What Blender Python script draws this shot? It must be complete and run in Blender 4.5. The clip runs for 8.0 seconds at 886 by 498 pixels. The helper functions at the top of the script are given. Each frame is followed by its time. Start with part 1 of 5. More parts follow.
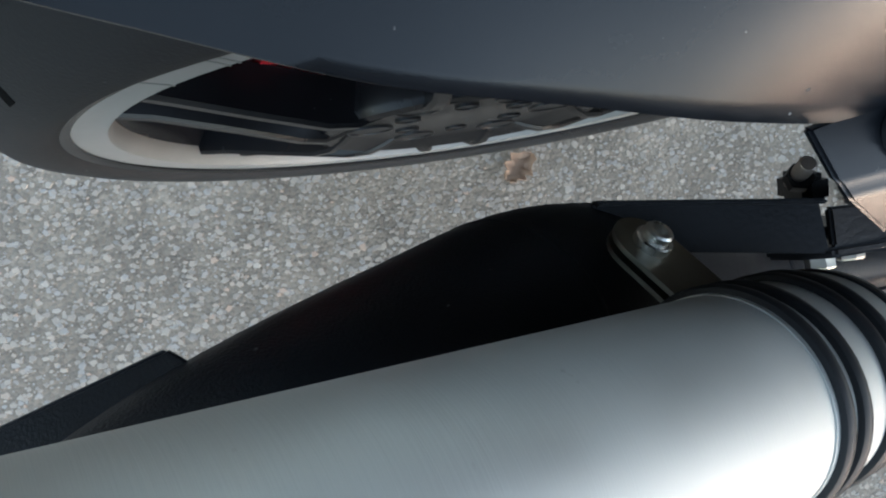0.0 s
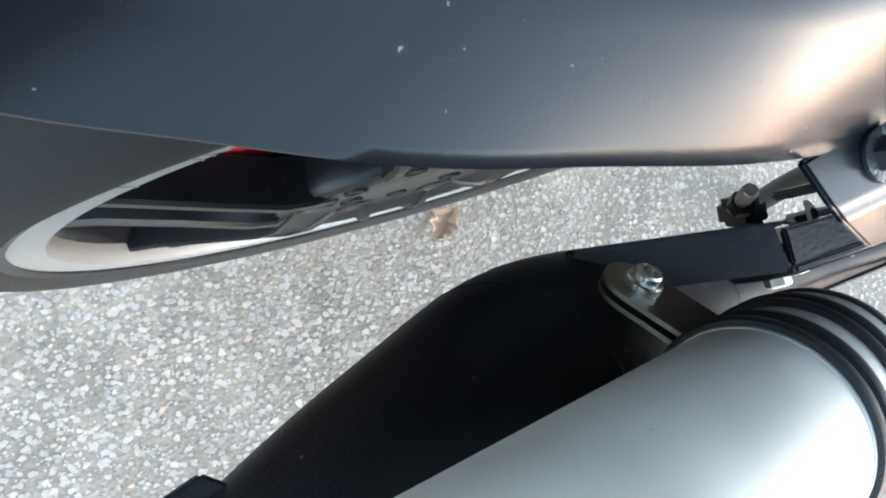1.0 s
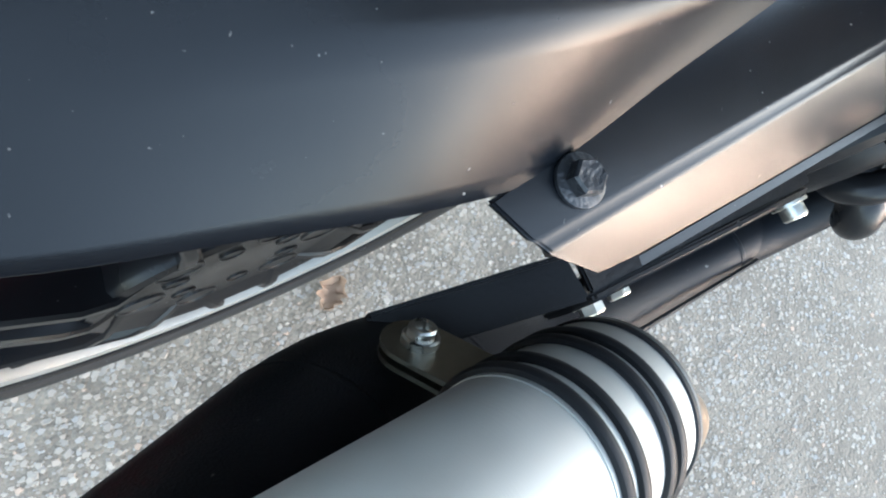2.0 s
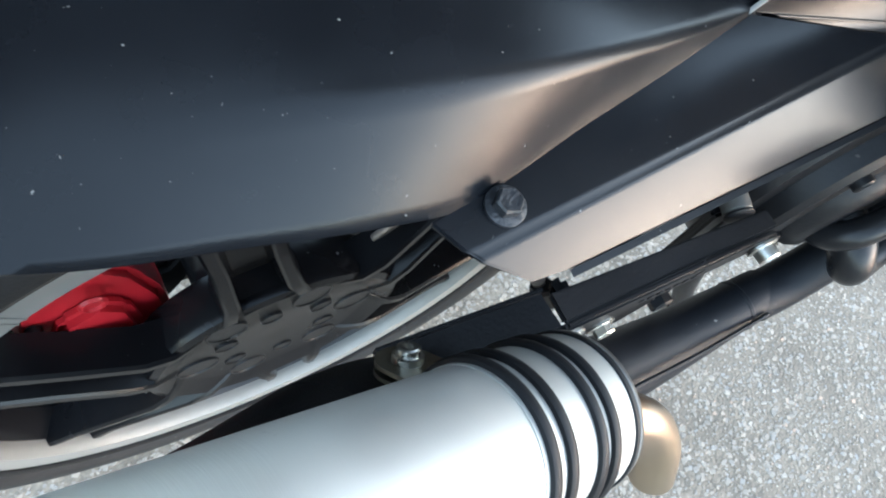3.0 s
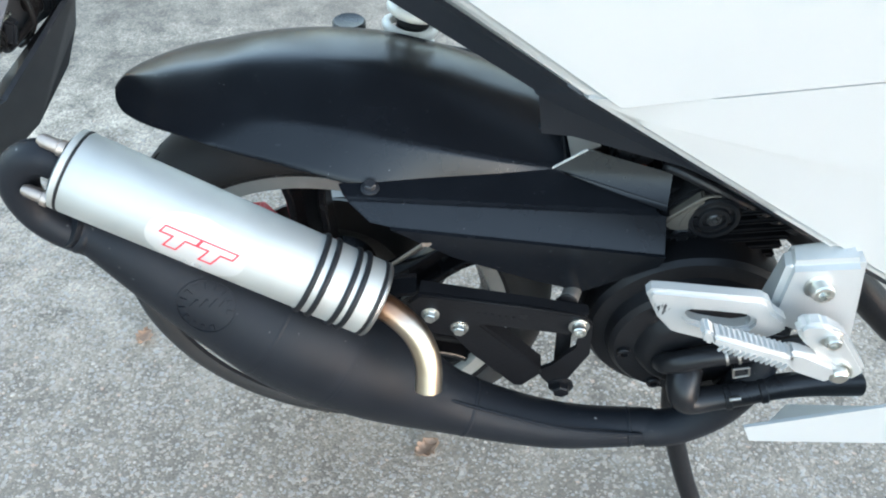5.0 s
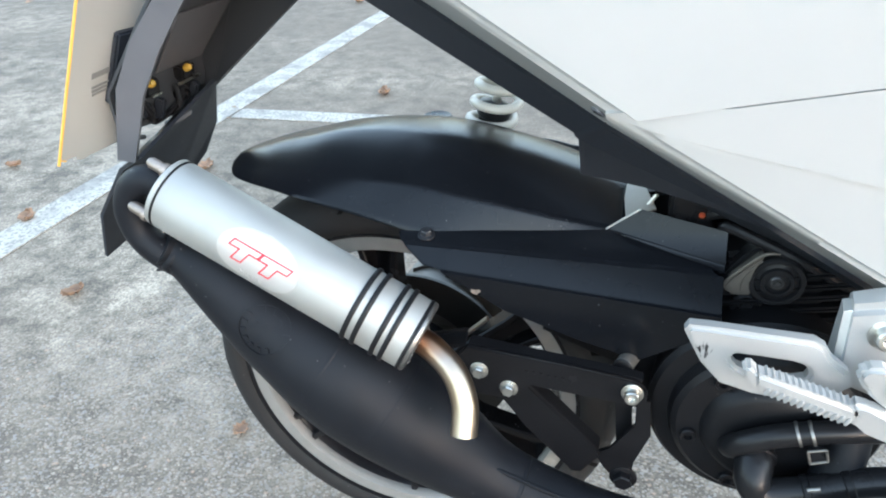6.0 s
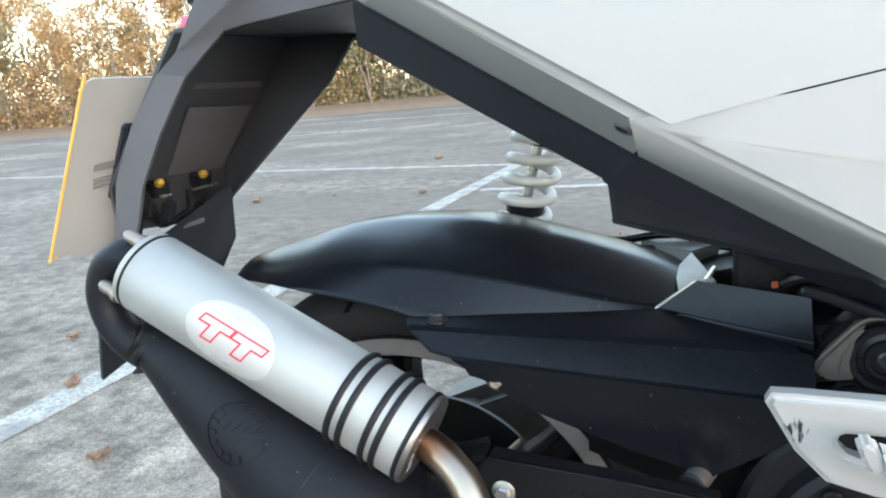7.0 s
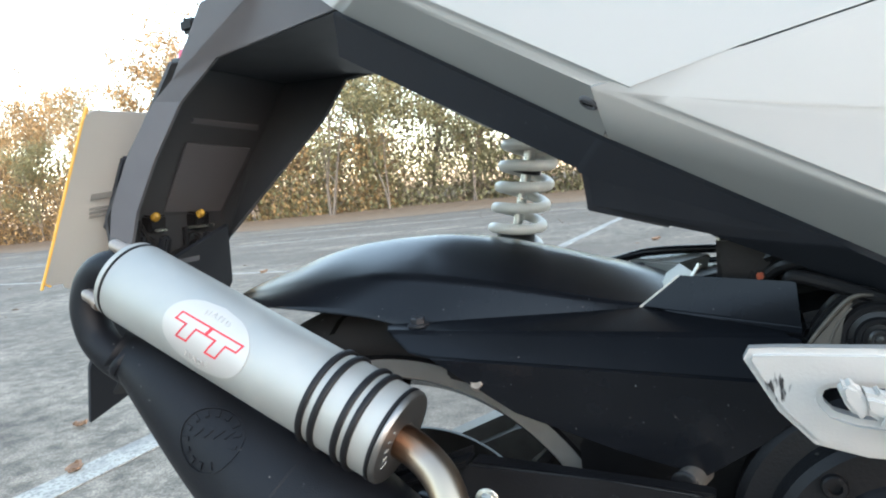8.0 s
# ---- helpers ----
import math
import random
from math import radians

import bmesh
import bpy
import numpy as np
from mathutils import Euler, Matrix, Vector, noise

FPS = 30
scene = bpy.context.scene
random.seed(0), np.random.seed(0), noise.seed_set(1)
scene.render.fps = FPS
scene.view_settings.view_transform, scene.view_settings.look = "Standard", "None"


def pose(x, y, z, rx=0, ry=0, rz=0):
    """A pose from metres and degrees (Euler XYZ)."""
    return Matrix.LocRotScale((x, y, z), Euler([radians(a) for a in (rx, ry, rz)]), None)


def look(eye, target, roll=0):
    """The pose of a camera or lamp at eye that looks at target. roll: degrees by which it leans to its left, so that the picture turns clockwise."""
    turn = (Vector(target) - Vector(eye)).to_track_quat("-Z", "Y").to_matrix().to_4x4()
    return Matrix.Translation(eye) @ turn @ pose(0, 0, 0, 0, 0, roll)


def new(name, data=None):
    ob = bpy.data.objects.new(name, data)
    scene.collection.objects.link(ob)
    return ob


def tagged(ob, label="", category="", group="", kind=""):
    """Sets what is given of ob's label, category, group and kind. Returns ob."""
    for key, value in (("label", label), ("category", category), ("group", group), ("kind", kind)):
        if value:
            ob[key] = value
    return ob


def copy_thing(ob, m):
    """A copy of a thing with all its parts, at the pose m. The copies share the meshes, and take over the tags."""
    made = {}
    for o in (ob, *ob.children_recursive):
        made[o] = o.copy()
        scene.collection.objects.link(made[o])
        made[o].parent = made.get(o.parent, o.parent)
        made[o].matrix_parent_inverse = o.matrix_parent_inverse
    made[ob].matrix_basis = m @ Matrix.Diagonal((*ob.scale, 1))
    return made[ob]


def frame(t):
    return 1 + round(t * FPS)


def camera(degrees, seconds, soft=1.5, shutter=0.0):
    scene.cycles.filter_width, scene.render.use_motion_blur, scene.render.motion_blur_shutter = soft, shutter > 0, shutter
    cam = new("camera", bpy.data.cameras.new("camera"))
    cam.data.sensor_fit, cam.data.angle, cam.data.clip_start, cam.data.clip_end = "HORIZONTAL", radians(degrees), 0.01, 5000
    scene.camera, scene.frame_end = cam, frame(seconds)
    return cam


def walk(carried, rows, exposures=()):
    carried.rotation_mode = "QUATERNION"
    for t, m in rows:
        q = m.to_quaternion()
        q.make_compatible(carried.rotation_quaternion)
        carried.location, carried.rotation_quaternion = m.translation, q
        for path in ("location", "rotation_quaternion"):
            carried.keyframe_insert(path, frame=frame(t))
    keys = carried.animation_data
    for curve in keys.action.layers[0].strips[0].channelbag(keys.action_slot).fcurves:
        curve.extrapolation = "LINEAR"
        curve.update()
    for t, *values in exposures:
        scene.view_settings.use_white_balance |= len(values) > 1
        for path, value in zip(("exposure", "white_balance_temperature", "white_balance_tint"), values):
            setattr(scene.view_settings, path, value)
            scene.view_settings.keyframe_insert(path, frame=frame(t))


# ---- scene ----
cam = camera(65.1, 8.0, soft=2.0)
SUN_TURN, SUN_UP, SKY, SUN = 134.0, 2.4, 0.10, 0.0115
PATH = [
    (0, (-0.084, -0.111, 0.649), (0.243, -0.167, -1.323), 91.8),
    (0.5, (-0.086, -0.098, 0.643), (0.407, -0.111, -1.295), 80.7),
    (1, (-0.113, -0.1, 0.639), (0.521, -0.058, -1.258), 71.0),
    (1.5, (-0.094, -0.112, 0.639), (0.684, -0.047, -1.202), 65.9),
    (2, (-0.053, -0.118, 0.653), (0.745, 0.035, -1.174), 55.5),
    (2.2, (-0.045, -0.123, 0.657), (0.752, 0.08, -1.167), 50.8),
    (3.3, (-0.053, -0.2, 0.736), (0.61, 0.493, -1.019), 20.5),
    (3.5, (-0.046, -0.228, 0.764), (0.55, 0.586, -0.962), 15.9),
    (4, (-0.025, -0.318, 0.81), (0.377, 0.766, -0.822), 8.1),
    (4.5, (0.046, -0.433, 0.864), (0.219, 0.855, -0.656), 4.7),
    (4.7, (0.083, -0.467, 0.875), (0.166, 0.863, -0.617), 4.0),
    (5.8, (0.216, -0.606, 0.839), (-0.227, 0.976, -0.301), -1.3),
    (6, (0.225, -0.594, 0.793), (-0.299, 1.053, -0.212), -2.6),
    (6.5, (0.244, -0.535, 0.694), (-0.455, 1.218, 0.034), -4.3),
    (7, (0.244, -0.536, 0.671), (-0.502, 1.259, 0.202), -5.0),
    (7.5, (0.255, -0.538, 0.655), (-0.521, 1.283, 0.368), -5.5),
    (8, (0.267, -0.538, 0.597), (-0.523, 1.292, 0.432), -5.8),
]
walk(cam, [(t, look(eye, target, roll)) for t, eye, target, roll in PATH], [(0, 4.75, 5480, 8), (1, 5.85, 5480, 8), (2, 5.6, 5430, 8), (3.5, 5.7, 5420, 7), (4, 5.9, 5380, 7), (4.5, 5.47, 5320, 5), (6, 5.1, 5460, 8), (6.5, 5.03, 5480, 8), (8, 4.78, 5480, 8)])

# ---- light ----
world = bpy.data.worlds.new("sky")
scene.world = world
world.use_nodes = True
wn = world.node_tree.nodes
sky = wn.new("ShaderNodeTexSky")
sky.sky_type, sky.sun_disc = "NISHITA", False
sky.sun_elevation, sky.sun_rotation = radians(SUN_UP), radians(SUN_TURN)
sky.air_density, sky.dust_density, sky.ozone_density = 1.0, 0.8, 1.0
haze = wn.new("ShaderNodeHueSaturation")
haze.inputs["Saturation"].default_value = 0.62
world.node_tree.links.new(sky.outputs[0], haze.inputs["Color"])
world.node_tree.links.new(haze.outputs[0], wn["Background"].inputs[0])
wn["Background"].inputs[1].default_value = SKY
sun = new("sun", bpy.data.lights.new("sun", "SUN"))
sun.data.energy, sun.data.angle, sun.data.color = SUN, radians(50), (1.0, 0.70, 0.43)
sun.matrix_world = look((0, 0, 30), Vector((0, 0, 30)) - Vector((math.sin(radians(SUN_TURN)) * math.cos(radians(SUN_UP)), math.cos(radians(SUN_TURN)) * math.cos(radians(SUN_UP)), math.sin(radians(SUN_UP)))))


# ---- materials ----
def mat(name, color, rough, metal=0.0, var=0.15, scale=30.0, bump=0.0, bump_scale=400.0, specks=0.0, speck_color=(0.5, 0.5, 0.48), speck_scale=220.0,
        stretch=(1, 1, 1), rough_var=0.1, coat=0.0, island=0.0, spec=0.5):
    m = bpy.data.materials.new(name)
    m.use_nodes = True
    nt = m.node_tree
    n, link = nt.nodes, nt.links.new
    b = n["Principled BSDF"]
    tc = n.new("ShaderNodeTexCoord")
    mp = n.new("ShaderNodeMapping")
    mp.inputs["Scale"].default_value = stretch
    link(tc.outputs["Object"], mp.inputs[0])
    big = n.new("ShaderNodeTexNoise")
    big.inputs["Scale"].default_value, big.inputs["Detail"].default_value = scale, 6
    link(mp.outputs[0], big.inputs["Vector"])
    ramp = n.new("ShaderNodeMixRGB")
    ramp.inputs[1].default_value = (*[c * (1 - var) for c in color], 1)
    ramp.inputs[2].default_value = (*[min(1, c * (1 + var)) for c in color], 1)
    link(big.outputs["Fac"], ramp.inputs[0])
    out = ramp.outputs[0]
    if island:
        geo = n.new("ShaderNodeNewGeometry")
        hsv = n.new("ShaderNodeHueSaturation")
        ma = n.new("ShaderNodeMapRange")
        ma.inputs[3].default_value, ma.inputs[4].default_value = 1 - island, 1 + island
        link(geo.outputs["Random Per Island"], ma.inputs[0])
        link(ma.outputs[0], hsv.inputs["Value"])
        link(out, hsv.inputs["Color"])
        out = hsv.outputs[0]
    if specks:
        sp = n.new("ShaderNodeTexNoise")
        sp.inputs["Scale"].default_value, sp.inputs["Detail"].default_value = speck_scale, 2
        link(tc.outputs["Object"], sp.inputs["Vector"])
        cut = n.new("ShaderNodeMapRange")
        cut.inputs[1].default_value, cut.inputs[2].default_value = 0.74, 0.80
        cut.inputs[4].default_value = specks
        link(sp.outputs["Fac"], cut.inputs[0])
        mx = n.new("ShaderNodeMixRGB")
        mx.inputs[2].default_value = (*speck_color, 1)
        link(cut.outputs[0], mx.inputs[0])
        link(out, mx.inputs[1])
        out = mx.outputs[0]
    link(out, b.inputs["Base Color"])
    rr = n.new("ShaderNodeMapRange")
    rr.inputs[3].default_value, rr.inputs[4].default_value = max(0.02, rough - rough_var), min(1, rough + rough_var)
    link(big.outputs["Fac"], rr.inputs[0])
    link(rr.outputs[0], b.inputs["Roughness"])
    b.inputs["Metallic"].default_value = metal
    b.inputs["Specular IOR Level"].default_value = spec
    b.inputs["Coat Weight"].default_value = coat
    b.inputs["Coat Roughness"].default_value = 0.15
    if bump:
        fine = n.new("ShaderNodeTexNoise")
        fine.inputs["Scale"].default_value, fine.inputs["Detail"].default_value = bump_scale, 3
        link(mp.outputs[0], fine.inputs["Vector"])
        bp = n.new("ShaderNodeBump")
        bp.inputs["Strength"].default_value, bp.inputs["Distance"].default_value = bump, 0.001
        link(fine.outputs["Fac"], bp.inputs["Height"])
        link(bp.outputs[0], b.inputs["Normal"])
    return m


BLACK = mat("satin black paint", (0.0055, 0.0064, 0.0084), 0.26, var=0.3, bump=0.03, bump_scale=900, specks=0.3, speck_scale=430, spec=0.24, rough_var=0.03)
TRIM = mat("dark grey plastic", (0.0125, 0.0150, 0.0205), 0.47, var=0.2, bump=0.25, bump_scale=1500, specks=0.15)
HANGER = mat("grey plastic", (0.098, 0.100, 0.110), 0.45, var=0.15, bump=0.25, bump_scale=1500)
# The same plastic darkened: shade inside the plate hanger is put into the colour.
HANGER_SHADED = mat("grey plastic darkened as shade", (0.042, 0.046, 0.052), 0.45, var=0.15, bump=0.25, bump_scale=1500)
RUBBER = mat("tyre rubber", (0.020, 0.0195, 0.0195), 0.74, spec=0.22, var=0.35, scale=18, bump=0.3, bump_scale=700, specks=0.2)
GROOVE = mat("dark tread groove", (0.004, 0.004, 0.004), 0.9, spec=0.05)
BAND = mat("black rubber band", (0.007, 0.007, 0.008), 0.5, bump=0.1, spec=0.25)
CHAMBER = mat("matt black exhaust paint", (0.009, 0.010, 0.0125), 0.44, var=0.3, bump=0.3, bump_scale=1100, specks=0.25, spec=0.15)
GLOSS = mat("gloss black wheel paint", (0.007, 0.007, 0.008), 0.24, spec=0.20, var=0.3, specks=0.25, speck_scale=180)
LIP = mat("pale painted rim lip", (0.190, 0.187, 0.176), 0.45, var=0.18, scale=60, specks=0.3, speck_color=(0.2, 0.17, 0.14))
RED = mat("red caliper paint", (0.42, 0.012, 0.02), 0.42, var=0.25, specks=0.2, speck_color=(0.1, 0.02, 0.02))
WHITE = mat("white plastic panel", (0.34, 0.342, 0.33), 0.36, var=0.03, scale=9, coat=0.1, specks=0.1, speck_color=(0.35, 0.33, 0.3), speck_scale=120, rough_var=0.05)
STEEL = mat("zinc plated steel", (0.55, 0.54, 0.50), 0.3, metal=1.0, var=0.25, scale=90, bump=0.2, bump_scale=600)
RUSTY = mat("dull steel", (0.34, 0.29, 0.25), 0.45, metal=0.9, var=0.4, scale=120, bump=0.3, bump_scale=500)
DISC = mat("brake disc steel", (0.07, 0.068, 0.066), 0.5, metal=1.0, var=0.2)
CAST = mat("silver painted alloy", (0.49, 0.488, 0.475), 0.36, metal=0.55, var=0.08, bump=0.15, bump_scale=700, specks=0.15, speck_color=(0.15, 0.15, 0.15))
ENGINE = mat("black engine paint", (0.007, 0.007, 0.008), 0.40, spec=0.2, var=0.35, bump=0.25, bump_scale=500, specks=0.2, speck_color=(0.2, 0.18, 0.15))
GREYCAST = mat("oily grey casting", (0.13, 0.122, 0.11), 0.5, metal=0.4, var=0.4, scale=50, bump=0.5, bump_scale=300, specks=0.3, speck_color=(0.06, 0.05, 0.04))
OILY = mat("oily black casting", (0.024, 0.023, 0.022), 0.33, var=0.5, scale=60, bump=0.7, bump_scale=120, specks=0.3, speck_color=(0.16, 0.14, 0.12))
CHIPPED = mat("chipped black bolt paint", (0.018, 0.019, 0.022), 0.38, var=0.4, scale=300, bump=0.7, bump_scale=420, specks=0.75, speck_color=(0.22, 0.23, 0.24), speck_scale=330)
LUGM = mat("dirty grey casting", (0.085, 0.076, 0.063), 0.5, metal=0.35, var=0.5, scale=70, bump=0.4, bump_scale=500, specks=0.4, speck_color=(0.04, 0.035, 0.03))
WIRE = mat("grey wire sheath", (0.20, 0.20, 0.195), 0.4, var=0.15)
HOSE = mat("black hose", (0.010, 0.010, 0.011), 0.30, bump=0.15, spec=0.24)
SPRING = mat("cream spring paint", (0.54, 0.52, 0.465), 0.35, var=0.1, specks=0.3, speck_color=(0.2, 0.15, 0.1))
PLATE = mat("plate back", (0.33, 0.325, 0.295), 0.5, var=0.08, scale=14, bump=0.05)
PRINT = mat("faded print", (0.17, 0.168, 0.155), 0.6)
YELLOW = mat("yellow plate edge", (0.62, 0.36, 0.06), 0.45, var=0.05)
BULB = mat("amber bulb", (0.42, 0.27, 0.04), 0.25)
LAMP = mat("red lamp lens", (0.55, 0.10, 0.15), 0.2)
ORANGE = mat("orange connector", (0.36, 0.07, 0.025), 0.4)
# End cap metal, darkened so that its colour carries the shade on that end.
CAP_SHADED = mat("grey end cap darkened as shade", (0.24, 0.235, 0.225), 0.38, metal=0.9, var=0.15, scale=40)
DULL = mat("dull bare alloy", (0.29, 0.28, 0.262), 0.42, metal=0.95, var=0.2, scale=60, bump=0.2, bump_scale=500)
BADGE = mat("pale brushed badge", (0.445, 0.44, 0.42), 0.5, metal=0.35, var=0.04, stretch=(4, 60, 60))
TABM = mat("dull olive plated steel", (0.25, 0.24, 0.20), 0.36, metal=1.0, var=0.25, scale=110, bump=0.15, bump_scale=600, specks=0.3, speck_color=(0.08, 0.06, 0.05))
REDLINE = mat("red print", (0.48, 0.018, 0.032), 0.5)
SEAT = mat("black seat vinyl", (0.015, 0.015, 0.02), 0.5, bump=0.4, bump_scale=300)
LEAFM = mat("dry brown leaf", (0.26, 0.165, 0.105), 0.7, var=0.35, scale=60, island=0.35)
BARK = mat("bark", (0.16, 0.135, 0.11), 0.9, var=0.35, scale=8)
GOLDLEAF = mat("autumn leaves", (0.31, 0.205, 0.085), 0.6, var=0.3, scale=0.6, island=0.3)
OLIVE = mat("olive leaves", (0.17, 0.16, 0.075), 0.6, var=0.4, scale=0.6, island=0.3)
SCRUB = mat("brown scrub", (0.15, 0.118, 0.08), 0.8, var=0.4, scale=0.8, island=0.5)
VERGE = mat("leaf strewn verge", (0.23, 0.155, 0.095), 0.9, var=0.5, scale=3, bump=0.5, bump_scale=20)


def brushed(name, color, along, rough=0.3):
    """Brushed metal: grain drawn out round the axis."""
    m = mat(name, color, rough, metal=0.86, var=0.13, scale=38, rough_var=0.10, specks=0.3, speck_color=(0.16, 0.15, 0.14), speck_scale=150)
    nt = m.node_tree
    n, link = nt.nodes, nt.links.new
    tc = n.new("ShaderNodeTexCoord")
    dot = n.new("ShaderNodeVectorMath")
    dot.operation = "DOT_PRODUCT"
    dot.inputs[1].default_value = along
    link(tc.outputs["Object"], dot.inputs[0])
    comb = n.new("ShaderNodeCombineXYZ")
    sc = n.new("ShaderNodeMath")
    sc.operation = "MULTIPLY"
    sc.inputs[1].default_value = 1800
    link(dot.outputs["Value"], sc.inputs[0])
    link(sc.outputs[0], comb.inputs[0])
    far = n.new("ShaderNodeVectorMath")
    far.operation = "SCALE"
    far.inputs["Scale"].default_value = 45
    link(tc.outputs["Object"], far.inputs[0])
    add = n.new("ShaderNodeVectorMath")
    link(comb.outputs[0], add.inputs[0])
    link(far.outputs[0], add.inputs[1])
    grain = n.new("ShaderNodeTexNoise")
    grain.inputs["Scale"].default_value, grain.inputs["Detail"].default_value = 1.0, 2
    link(add.outputs[0], grain.inputs["Vector"])
    bp = n.new("ShaderNodeBump")
    bp.inputs["Strength"].default_value, bp.inputs["Distance"].default_value = 0.09, 0.0006
    link(grain.outputs["Fac"], bp.inputs["Height"])
    link(bp.outputs[0], n["Principled BSDF"].inputs["Normal"])
    return m


def scuffed(name, at, reach):
    """Silver paint worn through to dark metal in scratches round one corner."""
    m = mat(name, (0.49, 0.488, 0.475), 0.36, metal=0.55, var=0.08, bump=0.15, bump_scale=700, specks=0.15, speck_color=(0.15, 0.15, 0.15))
    n, link = m.node_tree.nodes, m.node_tree.links.new
    p = n["Principled BSDF"]
    base = p.inputs["Base Color"].links[0].from_socket
    tc = n.new("ShaderNodeTexCoord")
    far = n.new("ShaderNodeVectorMath")
    far.operation = "DISTANCE"
    far.inputs[1].default_value = at
    link(tc.outputs["Object"], far.inputs[0])
    near = n.new("ShaderNodeMapRange")
    near.inputs[1].default_value, near.inputs[2].default_value = reach * 0.25, reach
    near.inputs[3].default_value, near.inputs[4].default_value = 0.22, -0.30
    link(far.outputs["Value"], near.inputs[0])
    sq = n.new("ShaderNodeMapping")
    sq.inputs["Scale"].default_value = (1.0, 1.0, 0.3)
    sq.inputs["Rotation"].default_value = (0, radians(28), 0)
    link(tc.outputs["Object"], sq.inputs[0])
    t = n.new("ShaderNodeTexNoise")
    t.inputs["Scale"].default_value, t.inputs["Detail"].default_value = 420, 6
    link(sq.outputs[0], t.inputs["Vector"])
    add = n.new("ShaderNodeMath")
    link(near.outputs[0], add.inputs[0])
    link(t.outputs["Fac"], add.inputs[1])
    cut = n.new("ShaderNodeMapRange")
    cut.inputs[1].default_value, cut.inputs[2].default_value = 0.66, 0.80
    link(add.outputs[0], cut.inputs[0])
    mx = n.new("ShaderNodeMixRGB")
    mx.inputs[2].default_value = (0.03, 0.03, 0.032, 1)
    link(cut.outputs[0], mx.inputs[0])
    link(base, mx.inputs[1])
    link(mx.outputs[0], p.inputs["Base Color"])
    return m


def heat_tint(name, start, end):
    """Stainless steel, coloured by heat from one end to the other."""
    m = mat(name, (0.6, 0.55, 0.5), 0.31, metal=1.0, var=0.1, scale=60)
    n, link = m.node_tree.nodes, m.node_tree.links.new
    tc = n.new("ShaderNodeTexCoord")
    sub = n.new("ShaderNodeVectorMath")
    sub.operation = "SUBTRACT"
    sub.inputs[1].default_value = start
    link(tc.outputs["Object"], sub.inputs[0])
    d = Vector(end) - Vector(start)
    dot = n.new("ShaderNodeVectorMath")
    dot.operation = "DOT_PRODUCT"
    dot.inputs[1].default_value = d / d.length_squared
    link(sub.outputs[0], dot.inputs[0])
    ramp = n.new("ShaderNodeValToRGB")
    e = ramp.color_ramp.elements
    e[0].position, e[0].color = 0.0, (0.20, 0.10, 0.06, 1)
    e[1].position, e[1].color = 1.0, (0.43, 0.37, 0.29, 1)
    for p, c in ((0.14, (0.34, 0.20, 0.12)), (0.28, (0.42, 0.34, 0.27)), (0.6, (0.48, 0.39, 0.28))):
        k = ramp.color_ramp.elements.new(p)
        k.color = (*c, 1)
    link(dot.outputs["Value"], ramp.inputs[0])
    link(ramp.outputs[0], n["Principled BSDF"].inputs["Base Color"])
    return m


